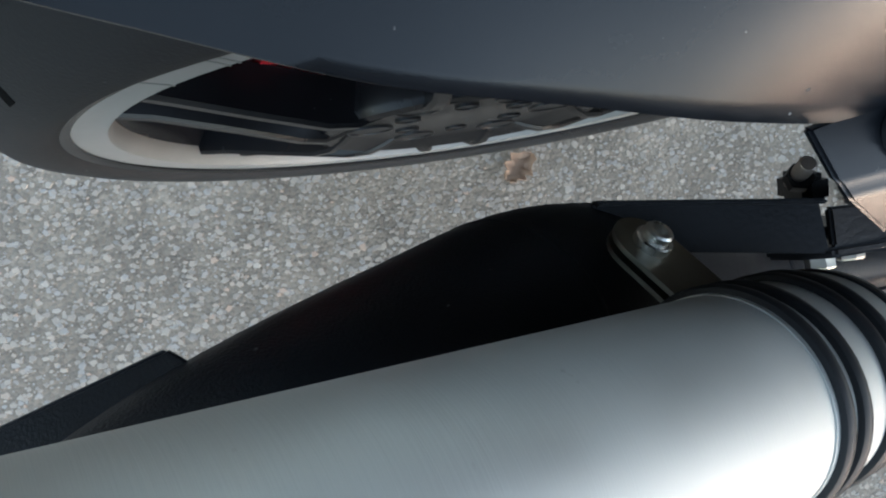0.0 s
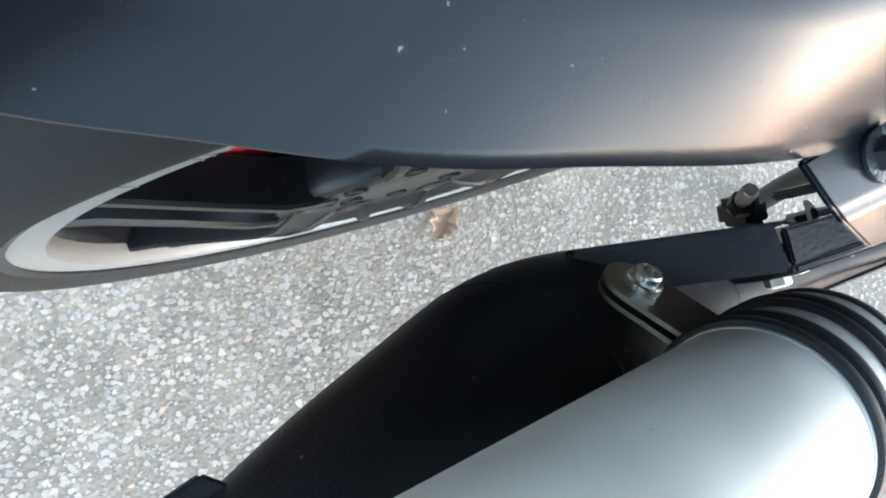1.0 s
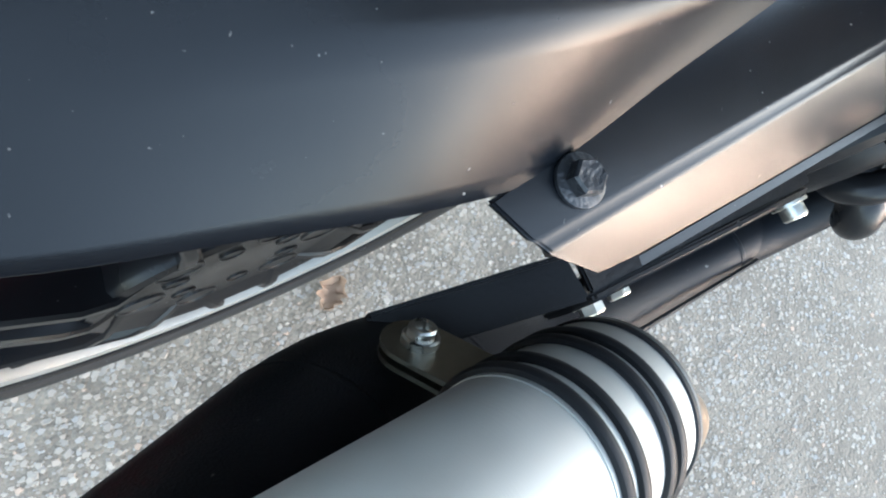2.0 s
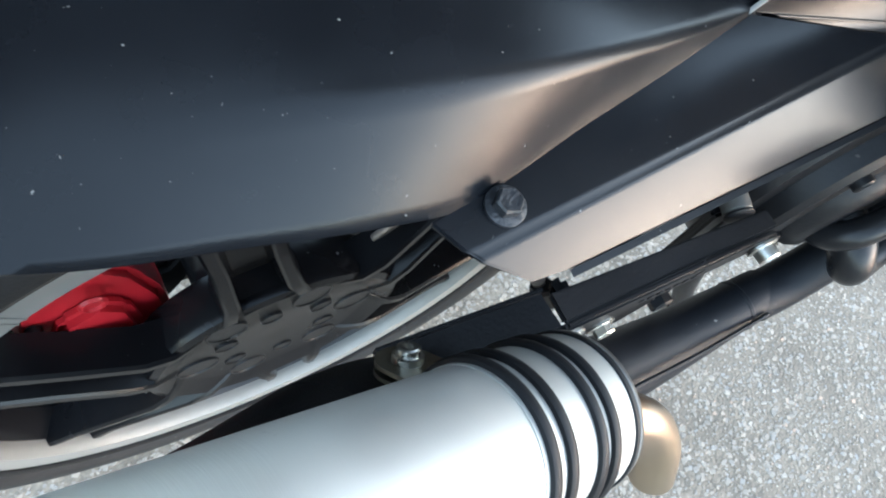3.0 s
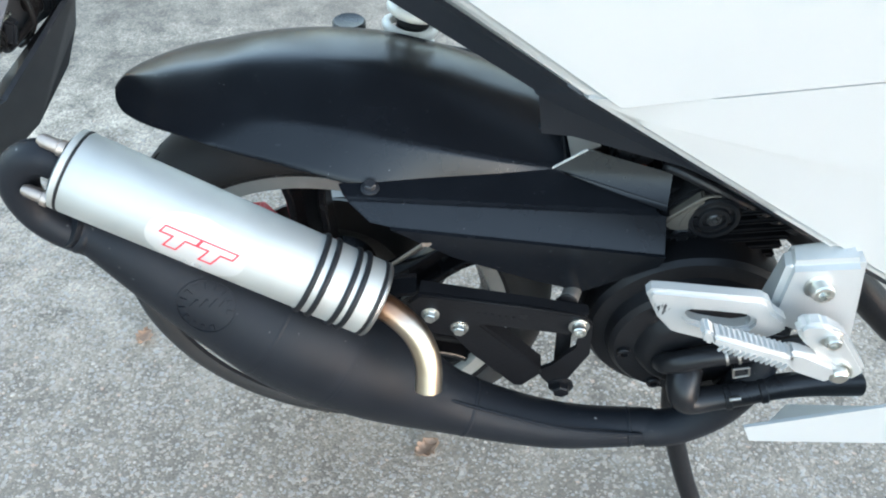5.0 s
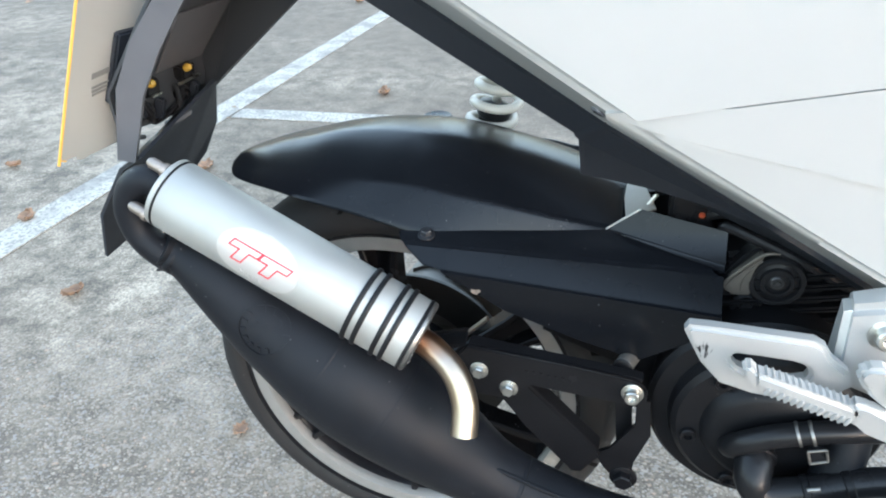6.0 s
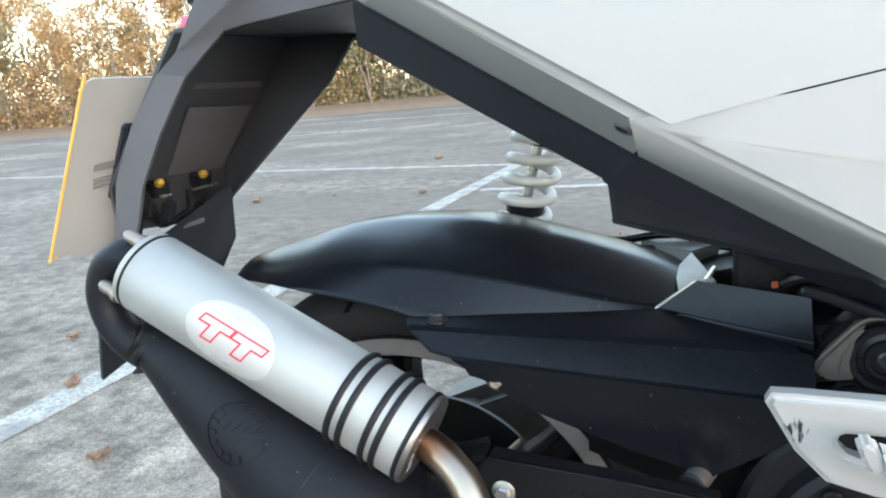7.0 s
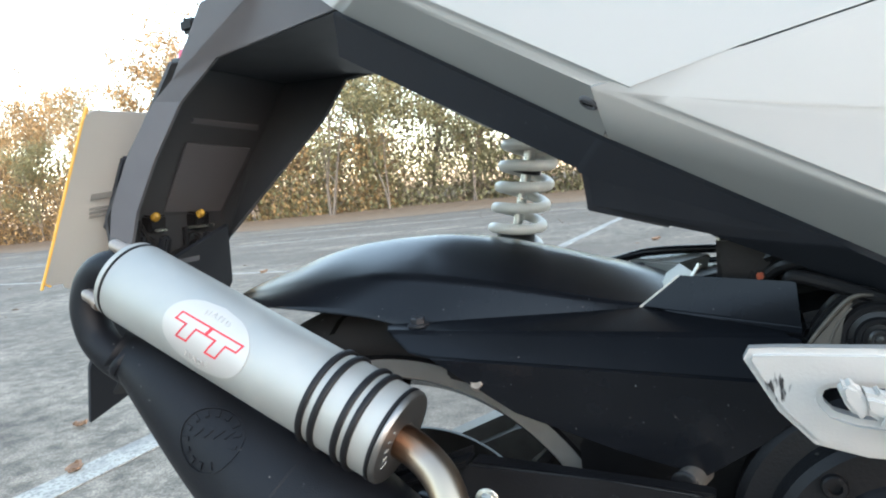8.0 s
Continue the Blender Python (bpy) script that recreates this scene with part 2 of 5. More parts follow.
def asphalt():
    m = bpy.data.materials.new("worn asphalt")
    m.use_nodes = True
    n, link = m.node_tree.nodes, m.node_tree.links.new
    b = n["Principled BSDF"]
    tc = n.new("ShaderNodeTexCoord")
    cells = n.new("ShaderNodeTexVoronoi")
    cells.inputs["Scale"].default_value = 270
    link(tc.outputs["Object"], cells.inputs["Vector"])
    grey = n.new("ShaderNodeRGBToBW")
    link(cells.outputs["Color"], grey.inputs[0])
    ramp = n.new("ShaderNodeValToRGB")
    e = ramp.color_ramp.elements
    e[0].position, e[0].color = 0.15, (0.157, 0.131, 0.103, 1)
    e[1].position, e[1].color = 0.85, (0.345, 0.286, 0.219, 1)
    k = e.new(0.5)
    k.color = (0.239, 0.199, 0.154, 1)
    link(grey.outputs[0], ramp.inputs[0])
    patch = n.new("ShaderNodeTexNoise")
    patch.inputs["Scale"].default_value, patch.inputs["Detail"].default_value = 1.3, 8
    link(tc.outputs["Object"], patch.inputs["Vector"])
    tone = n.new("ShaderNodeMapRange")
    tone.inputs[1].default_value, tone.inputs[2].default_value = 0.36, 0.64
    tone.inputs[3].default_value, tone.inputs[4].default_value = 0.62, 1.2
    link(patch.outputs["Fac"], tone.inputs[0])
    mul = n.new("ShaderNodeMixRGB")
    mul.blend_type = "MULTIPLY"
    mul.inputs[0].default_value = 1.0
    link(ramp.outputs[0], mul.inputs[1])
    link(tone.outputs[0], mul.inputs[2])
    grit = n.new("ShaderNodeTexNoise")
    grit.inputs["Scale"].default_value, grit.inputs["Detail"].default_value = 11, 12
    grit.inputs["Roughness"].default_value = 0.75
    link(tc.outputs["Object"], grit.inputs["Vector"])
    gr = n.new("ShaderNodeMapRange")
    gr.inputs[1].default_value, gr.inputs[2].default_value = 0.40, 0.60
    gr.inputs[3].default_value, gr.inputs[4].default_value = 0.50, 1.42
    link(grit.outputs["Fac"], gr.inputs[0])
    rub = n.new("ShaderNodeMixRGB")
    rub.blend_type = "MULTIPLY"
    rub.inputs[0].default_value = 1.0
    link(mul.outputs[0], rub.inputs[1])
    link(gr.outputs[0], rub.inputs[2])
    mul = rub
    worn = n.new("ShaderNodeTexNoise")
    worn.inputs["Scale"].default_value, worn.inputs["Detail"].default_value = 0.35, 9
    squash = n.new("ShaderNodeMapping")
    squash.inputs["Scale"].default_value = (0.45, 1.6, 1)
    squash.inputs["Rotation"].default_value = (0, 0, radians(-9))
    link(tc.outputs["Object"], squash.inputs[0])
    link(squash.outputs[0], worn.inputs["Vector"])
    wr = n.new("ShaderNodeMapRange")
    wr.inputs[1].default_value, wr.inputs[2].default_value = 0.36, 0.58
    wr.inputs[4].default_value = 0.8
    link(worn.outputs["Fac"], wr.inputs[0])
    brown = n.new("ShaderNodeMixRGB")
    brown.inputs[2].default_value = (0.148, 0.119, 0.092, 1)
    link(wr.outputs[0], brown.inputs[0])
    link(mul.outputs[0], brown.inputs[1])
    link(brown.outputs[0], b.inputs["Base Color"])
    b.inputs["Roughness"].default_value = 0.8
    b.inputs["Specular IOR Level"].default_value = 0.3
    bp = n.new("ShaderNodeBump")
    bp.inputs["Strength"].default_value, bp.inputs["Distance"].default_value = 0.7, 0.002
    bp.invert = True
    link(cells.outputs["Distance"], bp.inputs["Height"])
    link(bp.outputs[0], b.inputs["Normal"])
    return m


ASPHALT = asphalt()


def road_paint():
    """White line paint, rubbed through to the asphalt in patches and in the hollows."""
    m = mat("worn white road paint", (0.42, 0.385, 0.33), 0.8, var=0.2, scale=10, bump=0.6, bump_scale=160)
    n, link = m.node_tree.nodes, m.node_tree.links.new
    b = n["Principled BSDF"]
    base = b.inputs["Base Color"].links[0].from_socket
    tc = n.new("ShaderNodeTexCoord")
    for scale, lo, hi, top in ((9.0, 0.46, 0.62, 0.75), (130.0, 0.50, 0.58, 0.8)):
        t = n.new("ShaderNodeTexNoise")
        t.inputs["Scale"].default_value, t.inputs["Detail"].default_value = scale, 5
        link(tc.outputs["Object"], t.inputs["Vector"])
        r = n.new("ShaderNodeMapRange")
        r.inputs[1].default_value, r.inputs[2].default_value, r.inputs[4].default_value = lo, hi, top
        link(t.outputs["Fac"], r.inputs[0])
        mx = n.new("ShaderNodeMixRGB")
        mx.inputs[2].default_value = (0.19, 0.175, 0.16, 1)
        link(r.outputs[0], mx.inputs[0])
        link(base, mx.inputs[1])
        base = mx.outputs[0]
    link(base, b.inputs["Base Color"])
    return m


PAINT = road_paint()


def stones():
    """Worn chippings: each its own tone, with blotches over many of them."""
    m = mat("asphalt aggregate", (0.270, 0.234, 0.196), 0.88, var=0.30, scale=22, bump=0.4, bump_scale=1400)
    n, link = m.node_tree.nodes, m.node_tree.links.new
    b = n["Principled BSDF"]
    base = b.inputs["Base Color"].links[0].from_socket
    geo = n.new("ShaderNodeNewGeometry")
    ramp = n.new("ShaderNodeValToRGB")
    ramp.color_ramp.interpolation = "CONSTANT"
    e = ramp.color_ramp.elements
    e[0].position, e[0].color = 0.0, (0.80, 0.80, 0.81, 1)
    e[1].position, e[1].color = 0.985, (1.28, 1.26, 1.22, 1)
    for p, k in ((0.12, (0.86, 0.85, 0.84)), (0.32, (0.97, 0.95, 0.92)), (0.54, (0.95, 0.98, 1.03)), (0.70, (1.07, 1.04, 1.0)), (0.84, (1.03, 0.97, 0.92)), (0.93, (1.14, 1.13, 1.12)), (0.965, (1.22, 1.02, 0.90))):
        e.new(p).color = (*k, 1)
    link(geo.outputs["Random Per Island"], ramp.inputs[0])
    mul = n.new("ShaderNodeMixRGB")
    mul.blend_type = "MULTIPLY"
    mul.inputs[0].default_value = 1.0
    link(base, mul.inputs[1])
    link(ramp.outputs[0], mul.inputs[2])
    link(mul.outputs[0], b.inputs["Base Color"])
    return m


STONE = stones()


# ---- mesh helpers ----
def link_mesh(name, bm, material, smooth=35):
    bmesh.ops.recalc_face_normals(bm, faces=bm.faces)
    me = bpy.data.meshes.new(name)
    for f in bm.faces:
        f.smooth = smooth > 0
    bm.to_mesh(me)
    bm.free()
    if smooth > 0:
        me.set_sharp_from_angle(angle=radians(smooth))
    me.materials.append(material)
    return new(name, me)


def part(name, bm, material, parent, label="", smooth=35):
    ob = link_mesh(name, bm, material, smooth)
    ob.parent = parent
    if label:
        tagged(ob, label)
    return ob


def firm(*obs):
    """Shading that keeps large flat faces flat up to their rounded folds."""
    for ob in obs:
        w = ob.modifiers.new("flat faces", "WEIGHTED_NORMAL")
        w.weight, w.keep_sharp = 100, True


def loft(rings, closed=True, cap=True, loop=False):
    """Skins rings of equal count."""
    bm = bmesh.new()
    vs = [[bm.verts.new(p) for p in r] for r in rings]
    m = len(vs[0])
    for a, b in zip(vs, vs[1:] + (vs[:1] if loop else [])):
        for i in range(m if closed else m - 1):
            j = (i + 1) % m
            bm.faces.new((a[i], a[j], b[j], b[i]))
    if cap and closed and not loop:
        bm.faces.new(vs[0][::-1])
        bm.faces.new(vs[-1])
    return bm


def thick(bm, t):
    bmesh.ops.recalc_face_normals(bm, faces=bm.faces)
    bmesh.ops.solidify(bm, geom=bm.faces[:], thickness=t)
    return bm


def frames_along(path):
    pts = [Vector(p) for p in path]
    out, up = [], None
    for i, p in enumerate(pts):
        d = (pts[min(i + 1, len(pts) - 1)] - pts[max(i - 1, 0)]).normalized()
        if up is None:
            up = Vector((0, 0, 1)) if abs(d.z) < 0.9 else Vector((0, 1, 0))
        side = d.cross(up).normalized()
        up = side.cross(d).normalized()
        out.append((p, side, up))
    return out


def smooth_path(pts, radii, steps=6):
    """Catmull-Rom through points and radii."""
    p = [Vector((*a, r)) for a, r in zip(pts, radii)]
    out = []
    for i in range(len(p) - 1):
        a, b, c, d = p[max(i - 1, 0)], p[i], p[i + 1], p[min(i + 2, len(p) - 1)]
        for k in range(steps):
            t = k / steps
            out.append(0.5 * ((2 * b) + (c - a) * t + (2 * a - 5 * b + 4 * c - d) * t * t + (3 * b - a - 3 * c + d) * t ** 3))
    out.append(p[-1])
    return [v.to_3d() for v in out], [v[3] for v in out]


def tube(pts, radii, n=16, steps=6, hollow=0.0):
    if isinstance(radii, (int, float)):
        radii = [radii] * len(pts)
    path, rr = smooth_path(pts, radii, steps) if steps > 1 else ([Vector(p) for p in pts], radii)
    fr = frames_along(path)
    rings = [[p + r * (math.cos(a) * s + math.sin(a) * u) for a in (2 * math.pi * k / n for k in range(n))] for (p, s, u), r in zip(fr, rr)]
    if hollow:
        back = [[p + (r - hollow) * (math.cos(a) * s + math.sin(a) * u) for a in (2 * math.pi * k / n for k in range(n))] for (p, s, u), r in zip(fr, rr)]
        return loft(rings + back[::-1], loop=True)
    return loft(rings)


def turned(p0, axis, profile, n=48):
    """A solid of revolution: profile of (along, radius) from p0 along axis."""
    p0, ax = Vector(p0), Vector(axis).normalized()
    s = ax.orthogonal().normalized()
    u = ax.cross(s)
    rings = [[p0 + ax * h + r * (math.cos(a) * s + math.sin(a) * u) for a in (2 * math.pi * k / n for k in range(n))] for h, r in profile]
    return loft(rings)


def rod(p0, p1, r, n=16, edge=0.0):
    d = Vector(p1) - Vector(p0)
    L = d.length
    e = edge or min(r, L) * 0.15
    return turned(p0, d, [(0, r - e), (e, r), (L - e, r), (L, r - e)], n)


def slab(outline, y0, y1, bevel=0.0, lean=None):
    """An outline of (x, z) drawn out from y0 to y1; lean(x, z) shifts y."""
    bm = bmesh.new()
    f = lean or (lambda x, z: 0.0)
    a = [bm.verts.new((x, y0 + f(x, z), z)) for x, z in outline]
    b = [bm.verts.new((x, y1 + f(x, z), z)) for x, z in outline]
    bm.faces.new(a)
    bm.faces.new(b[::-1])
    for i in range(len(a)):
        j = (i + 1) % len(a)
        bm.faces.new((a[i], b[i], b[j], a[j]))
    if bevel:
        bmesh.ops.bevel(bm, geom=bm.edges[:], offset=bevel, segments=2, affect="EDGES", clamp_overlap=True)
    return bm


def block(corners, bevel=0.0):
    """A six-sided solid from four bottom and four top corners."""
    bm = bmesh.new()
    v = [bm.verts.new(c) for c in corners]
    for q in ((3, 2, 1, 0), (4, 5, 6, 7), (0, 1, 5, 4), (1, 2, 6, 5), (2, 3, 7, 6), (3, 0, 4, 7)):
        bm.faces.new([v[i] for i in q])
    if bevel:
        bmesh.ops.bevel(bm, geom=bm.edges[:], offset=bevel, segments=2, affect="EDGES", clamp_overlap=True)
    return bm


def box(c, size, bevel=0.0, turn=(0, 0, 0)):
    m = pose(*c, *turn)
    h = [s / 2 for s in size]
    return block([m @ Vector((sx * h[0], sy * h[1], sz * h[2])) for sz in (-1, 1) for sx, sy in ((-1, -1), (1, -1), (1, 1), (-1, 1))], bevel)


def facets(polys, t=0.003, bevel=0.0015, rim=0.0):
    """A folded sheet of flat polygons that share corners, given a thickness, soft folds and a rounded rim."""
    bm = bmesh.new()
    seen = {}
    for poly in polys:
        for p in poly:
            if tuple(p) not in seen:
                seen[tuple(p)] = bm.verts.new(p)
        bm.faces.new([seen[tuple(p)] for p in poly])
    if bevel:
        inner = [e for e in bm.edges if len(e.link_faces) == 2]
        bmesh.ops.bevel(bm, geom=inner, offset=bevel, segments=3, affect="EDGES", clamp_overlap=True)
    thick(bm, t)
    if rim:
        edges = [e for e in bm.edges if len(e.link_faces) == 2 and e.calc_face_angle() > 1.2]
        bmesh.ops.bevel(bm, geom=edges, offset=rim, segments=2, affect="EDGES", clamp_overlap=True)
    return bm


def merge(*bms):
    out = bmesh.new()
    for b in bms:
        me = bpy.data.meshes.new("tmp")
        b.to_mesh(me)
        b.free()
        out.from_mesh(me)
        bpy.data.meshes.remove(me)
    return out


def hexbolt(at, axis, r, parent, material, label="", name="bolt", washer=True, socket=False):
    at, ax = Vector(at), Vector(axis).normalized()
    if socket:
        head = turned(at, ax, [(0, r * 0.9), (r * 0.1, r), (r * 1.1, r), (r * 1.25, r * 0.88), (r * 1.25, r * 0.55), (r * 0.7, r * 0.5), (r * 0.7, r * 0.05)], 24)
    else:
        head = turned(at, ax, [(0, r), (r * 0.85, r), (r * 1.0, r * 0.86), (r * 0.95, r * 0.3)], 6)
    bms = [head]
    if washer:
        bms.append(turned(at - ax * r * 0.25, ax, [(0, r * 1.35), (r * 0.05, r * 1.45), (r * 0.3, r * 1.45), (r * 0.36, r * 1.35)], 28))
    return part(name, merge(*bms), material, parent, label)


def empty(name):
    ob = new(name)
    ob.empty_display_size = 0.05
    return ob


# ---- ground ----
bm = bmesh.new()
bmesh.ops.create_grid(bm, x_segments=2, y_segments=2, size=400)
ground = tagged(link_mesh("ground", bm, ASPHALT, 0), "grey worn asphalt car park ground", "ground", kind="structure")


def stripe(name, a, b, width):
    a, b = Vector((*a, 0)), Vector((*b, 0))
    side = (b - a).cross(Vector((0, 0, 1))).normalized() * width / 2
    n = max(6, int((b - a).length / 0.12))
    rows = []
    for i in range(n + 1):
        p = a.lerp(b, i / n)
        j = [random.uniform(-1, 1) * width * 0.05 for _ in range(2)]
        rows.append([p - side * (1 + j[0]), p + side * (1 + j[1])])
    bm = loft([[Vector((q.x, q.y, 0.004)) for q in r] for r in rows], closed=False)
    bm2 = thick(bm, 0.003)
    return tagged(link_mesh(name, bm2, PAINT, 0), "worn white painted parking bay line on asphalt", "road marking", kind="structure")


stripe("marking_1", (-1.24, -0.5), (-1.19, 11.0), 0.105)
stripe("marking_2", (-1.17, 1.46), (-0.35, 1.50), 0.09)
stripe("marking_3", (-9.5, 5.25), (-1.26, 4.62), 0.09)
stripe("marking_6", (-1.14, 3.47), (0.7, 3.68), 0.09)
stripe("marking_4", (-12, 12.2), (6, 13.6), 0.10)
stripe("marking_5", (-16, 7.4), (-5.2, 9.6), 0.10)


# ---- the scooter ----
scooter = tagged(empty("scooter"), "white and black motor scooter parked on its centre stand", "scooter")

# rear wheel
AXLE = Vector((-0.003, 0.0, 0.2765))
wheel = part("rear_wheel", turned(AXLE + Vector((0, -0.030, 0)), (0, 1, 0), [(0, 0.030), (0.004, 0.036), (0.06, 0.036), (0.065, 0.03)], 40), GLOSS, scooter, "black cast wheel with a pale rim lip")


def ring(profile, n=96):
    """A closed profile of (y, radius) turned round the axle."""
    rings = [[AXLE + Vector((r * math.cos(a), y, r * math.sin(a))) for y, r in profile] for a in (2 * math.pi * k / n for k in range(n))]
    return loft(rings, loop=True)


tyre_prof = [(-0.044, 0.189), (-0.050, 0.193), (-0.0535, 0.200), (-0.054, 0.207), (-0.0515, 0.216), (-0.044, 0.2250), (-0.033, 0.2320), (-0.018, 0.2367), (0, 0.2382)]
tyre_prof = tyre_prof + [(-y, r) for y, r in tyre_prof[-2::-1]] + [(0.03, 0.180), (-0.03, 0.180)]
part("tyre", ring(tyre_prof, 128), RUBBER, wheel, "worn black rubber tyre with shallow sipes")
part("rim_lip", ring([(-0.0455, 0.1905), (-0.0480, 0.1895), (-0.0480, 0.1750), (-0.045, 0.1730), (-0.040, 0.1720), (-0.036, 0.1725), (-0.036, 0.1920)]), LIP, wheel, "pale painted rim lip")
for deg in (135.6, 126.4, 125.0):
    d, t = Vector((math.cos(radians(deg)), 0, math.sin(radians(deg)))), Vector((-math.sin(radians(deg)), 0, math.cos(radians(deg))))
    part("tape_joint", block([AXLE + d * r + t * w + Vector((0, y, 0)) for y in (-0.0483, -0.0470) for r, w in ((0.1745, -0.0004), (0.1898, -0.0004), (0.1898, 0.0004), (0.1745, 0.0004))]), PRINT, wheel)
part("rim_flange", ring([(-0.0450, 0.1893), (-0.0490, 0.1897), (-0.0505, 0.1935), (-0.0500, 0.1970), (-0.0475, 0.1985), (-0.040, 0.1985), (-0.040, 0.1893)], 128), GLOSS, wheel, "black rim flange")
part("rim_barrel", ring([(-0.037, 0.182), (-0.037, 0.1715), (-0.02, 0.160), (0.02, 0.160), (0.045, 0.172), (0.045, 0.188), (0.03, 0.182)]), GLOSS, wheel)
for k in range(6):
    a = radians(156 + 60 * k)
    d, t, y = Vector((math.cos(a), 0, math.sin(a))), Vector((-math.sin(a), 0, math.cos(a))), Vector((0, 1, 0))
    rings = []
    for r, w, y0 in ((0.050, 0.0300, -0.050), (0.062, 0.0275, -0.055), (0.074, 0.0235, -0.0585), (0.088, 0.0205, -0.0580), (0.12, 0.0190, -0.0515), (0.155, 0.0195, -0.0445), (0.1735, 0.0225, -0.042)):
        c = AXLE + d * r
        f = 0.018 if r > 0.08 else 0.002
        cross = [(-w, y0 + 0.024), (-w, y0 + 0.002), (-w + 0.0015, y0), (-w + 0.0065, y0), (-w + 0.0080, y0 + 0.0015), (-w + 0.0110, y0 + f), (w - 0.0110, y0 + f), (w - 0.0080, y0 + 0.0015), (w - 0.0065, y0), (w - 0.0015, y0), (w, y0 + 0.002), (w, y0 + 0.024)]
        rings.append([c + t * p + y * q for p, q in cross])
    part("spoke", loft(rings), GLOSS, wheel, "", 25)
hub = part("hub_cover", turned(AXLE + Vector((0, -0.058, 0)), (0, 1, 0), [(0.007, 0.010), (0.0062, 0.020), (0.006, 0.063), (0.003, 0.069), (0.0015, 0.074), (0.003, 0.0785), (0.007, 0.080), (0.030, 0.076)], 72), GLOSS, wheel)
for k in range(12):
    a = radians(126 + 30 * k)
    d, t = Vector((math.cos(a), 0, math.sin(a))), Vector((-math.sin(a), 0, math.cos(a)))
    wide, at = (1.0, 0.0500) if k % 2 == 0 else (0.55, 0.034)
    c = AXLE + d * at + Vector((0, -0.0524, 0))
    rings = [[c + Vector((0, h, 0)) + d * (s * wide * 0.0125 * math.cos(q)) + t * (s * wide * 0.0115 * math.sin(q)) for q in (2 * math.pi * m / 24 for m in range(24))] for h, s in ((0.0012, 1.04), (-0.0004, 1.0), (-0.0004, 0.95), (0.0003, 0.90), (0.0003, 0.1))]
    part("recess", loft(rings), HOSE, hub)
part("brake_disc", ring([(0.006, 0.112), (0.010, 0.112), (0.010, 0.070), (0.006, 0.070)]), DISC, wheel, "dull steel brake disc")
for k in range(9):
    a = radians(15 + 40 * k)
    t = Vector((-math.sin(a), 0, math.cos(a)))
    for side in (-1, 1):
        rows = []
        for q in range(6):
            u = q / 5
            yy = side * (0.012 + 0.039 * u)
            rr = np.interp(abs(yy), [0, 0.018, 0.033, 0.044, 0.0515], [0.2384, 0.2369, 0.2322, 0.2252, 0.2162]) + 0.0003
            aa = a + side * 0.02 + u * 0.16
            d = Vector((math.cos(aa), 0, math.sin(aa)))
            t = Vector((-math.sin(aa), 0, math.cos(aa)))
            p = AXLE + d * rr + Vector((0, yy, 0))
            w = 0.0042 * (1 - 0.35 * u)
            rows.append([p - t * w, p + t * w])
        part("tread_groove", thick(loft(rows, closed=False), 0.0006), GROOVE, wheel)

lean = pose(0, 0, 0, 0.13, 0, 0.6)
wheel.matrix_basis = Matrix.Translation(AXLE) @ lean @ Matrix.Translation(-AXLE)

# brake caliper
cal = part("brake_caliper", merge(
    slab([(-0.123, 0.344), (-0.116, 0.370), (-0.095, 0.386), (-0.074, 0.392), (-0.060, 0.372), (-0.051, 0.335), (-0.050, 0.300), (-0.056, 0.276), (-0.088, 0.276), (-0.112, 0.300), (-0.121, 0.325)], -0.008, 0.020, 0.004),
    slab([(-0.108, 0.338), (-0.100, 0.356), (-0.080, 0.366), (-0.068, 0.350), (-0.066, 0.318), (-0.080, 0.304), (-0.100, 0.312)], -0.016, -0.005, 0.004)), RED, scooter, "glossy red brake caliper")
part("bridge", box((-0.074, -0.012, 0.290), (0.040, 0.010, 0.018), 0.004, (0, 20, 0)), RED, cal)
part("dimple", turned((-0.082, -0.0155, 0.372), (0, 1, 0), [(0, 0.007), (-0.0015, 0.006), (-0.0015, 0.005), (0.001, 0.0042), (0.001, 0.0005)], 20), RED, cal)
hexbolt((-0.112, -0.009, 0.352), (0, -1, 0), 0.004, cal, ENGINE, washer=False, socket=True)
hexbolt((-0.100, -0.015, 0.326), (0, -1, 0), 0.0045, cal, ENGINE, washer=False, socket=True)
hexbolt((-0.100, -0.009, 0.295), (0, -1, 0), 0.0045, cal, ENGINE, washer=False, socket=True)
cal.location = (-0.003, -0.014, -0.009)
part("carrier", slab([(-0.135, 0.235), (-0.11, 0.20), (-0.05, 0.185), (-0.01, 0.25), (-0.012, 0.285), (-0.045, 0.225), (-0.10, 0.225)], 0.030, 0.040, 0.003), ENGINE, scooter)

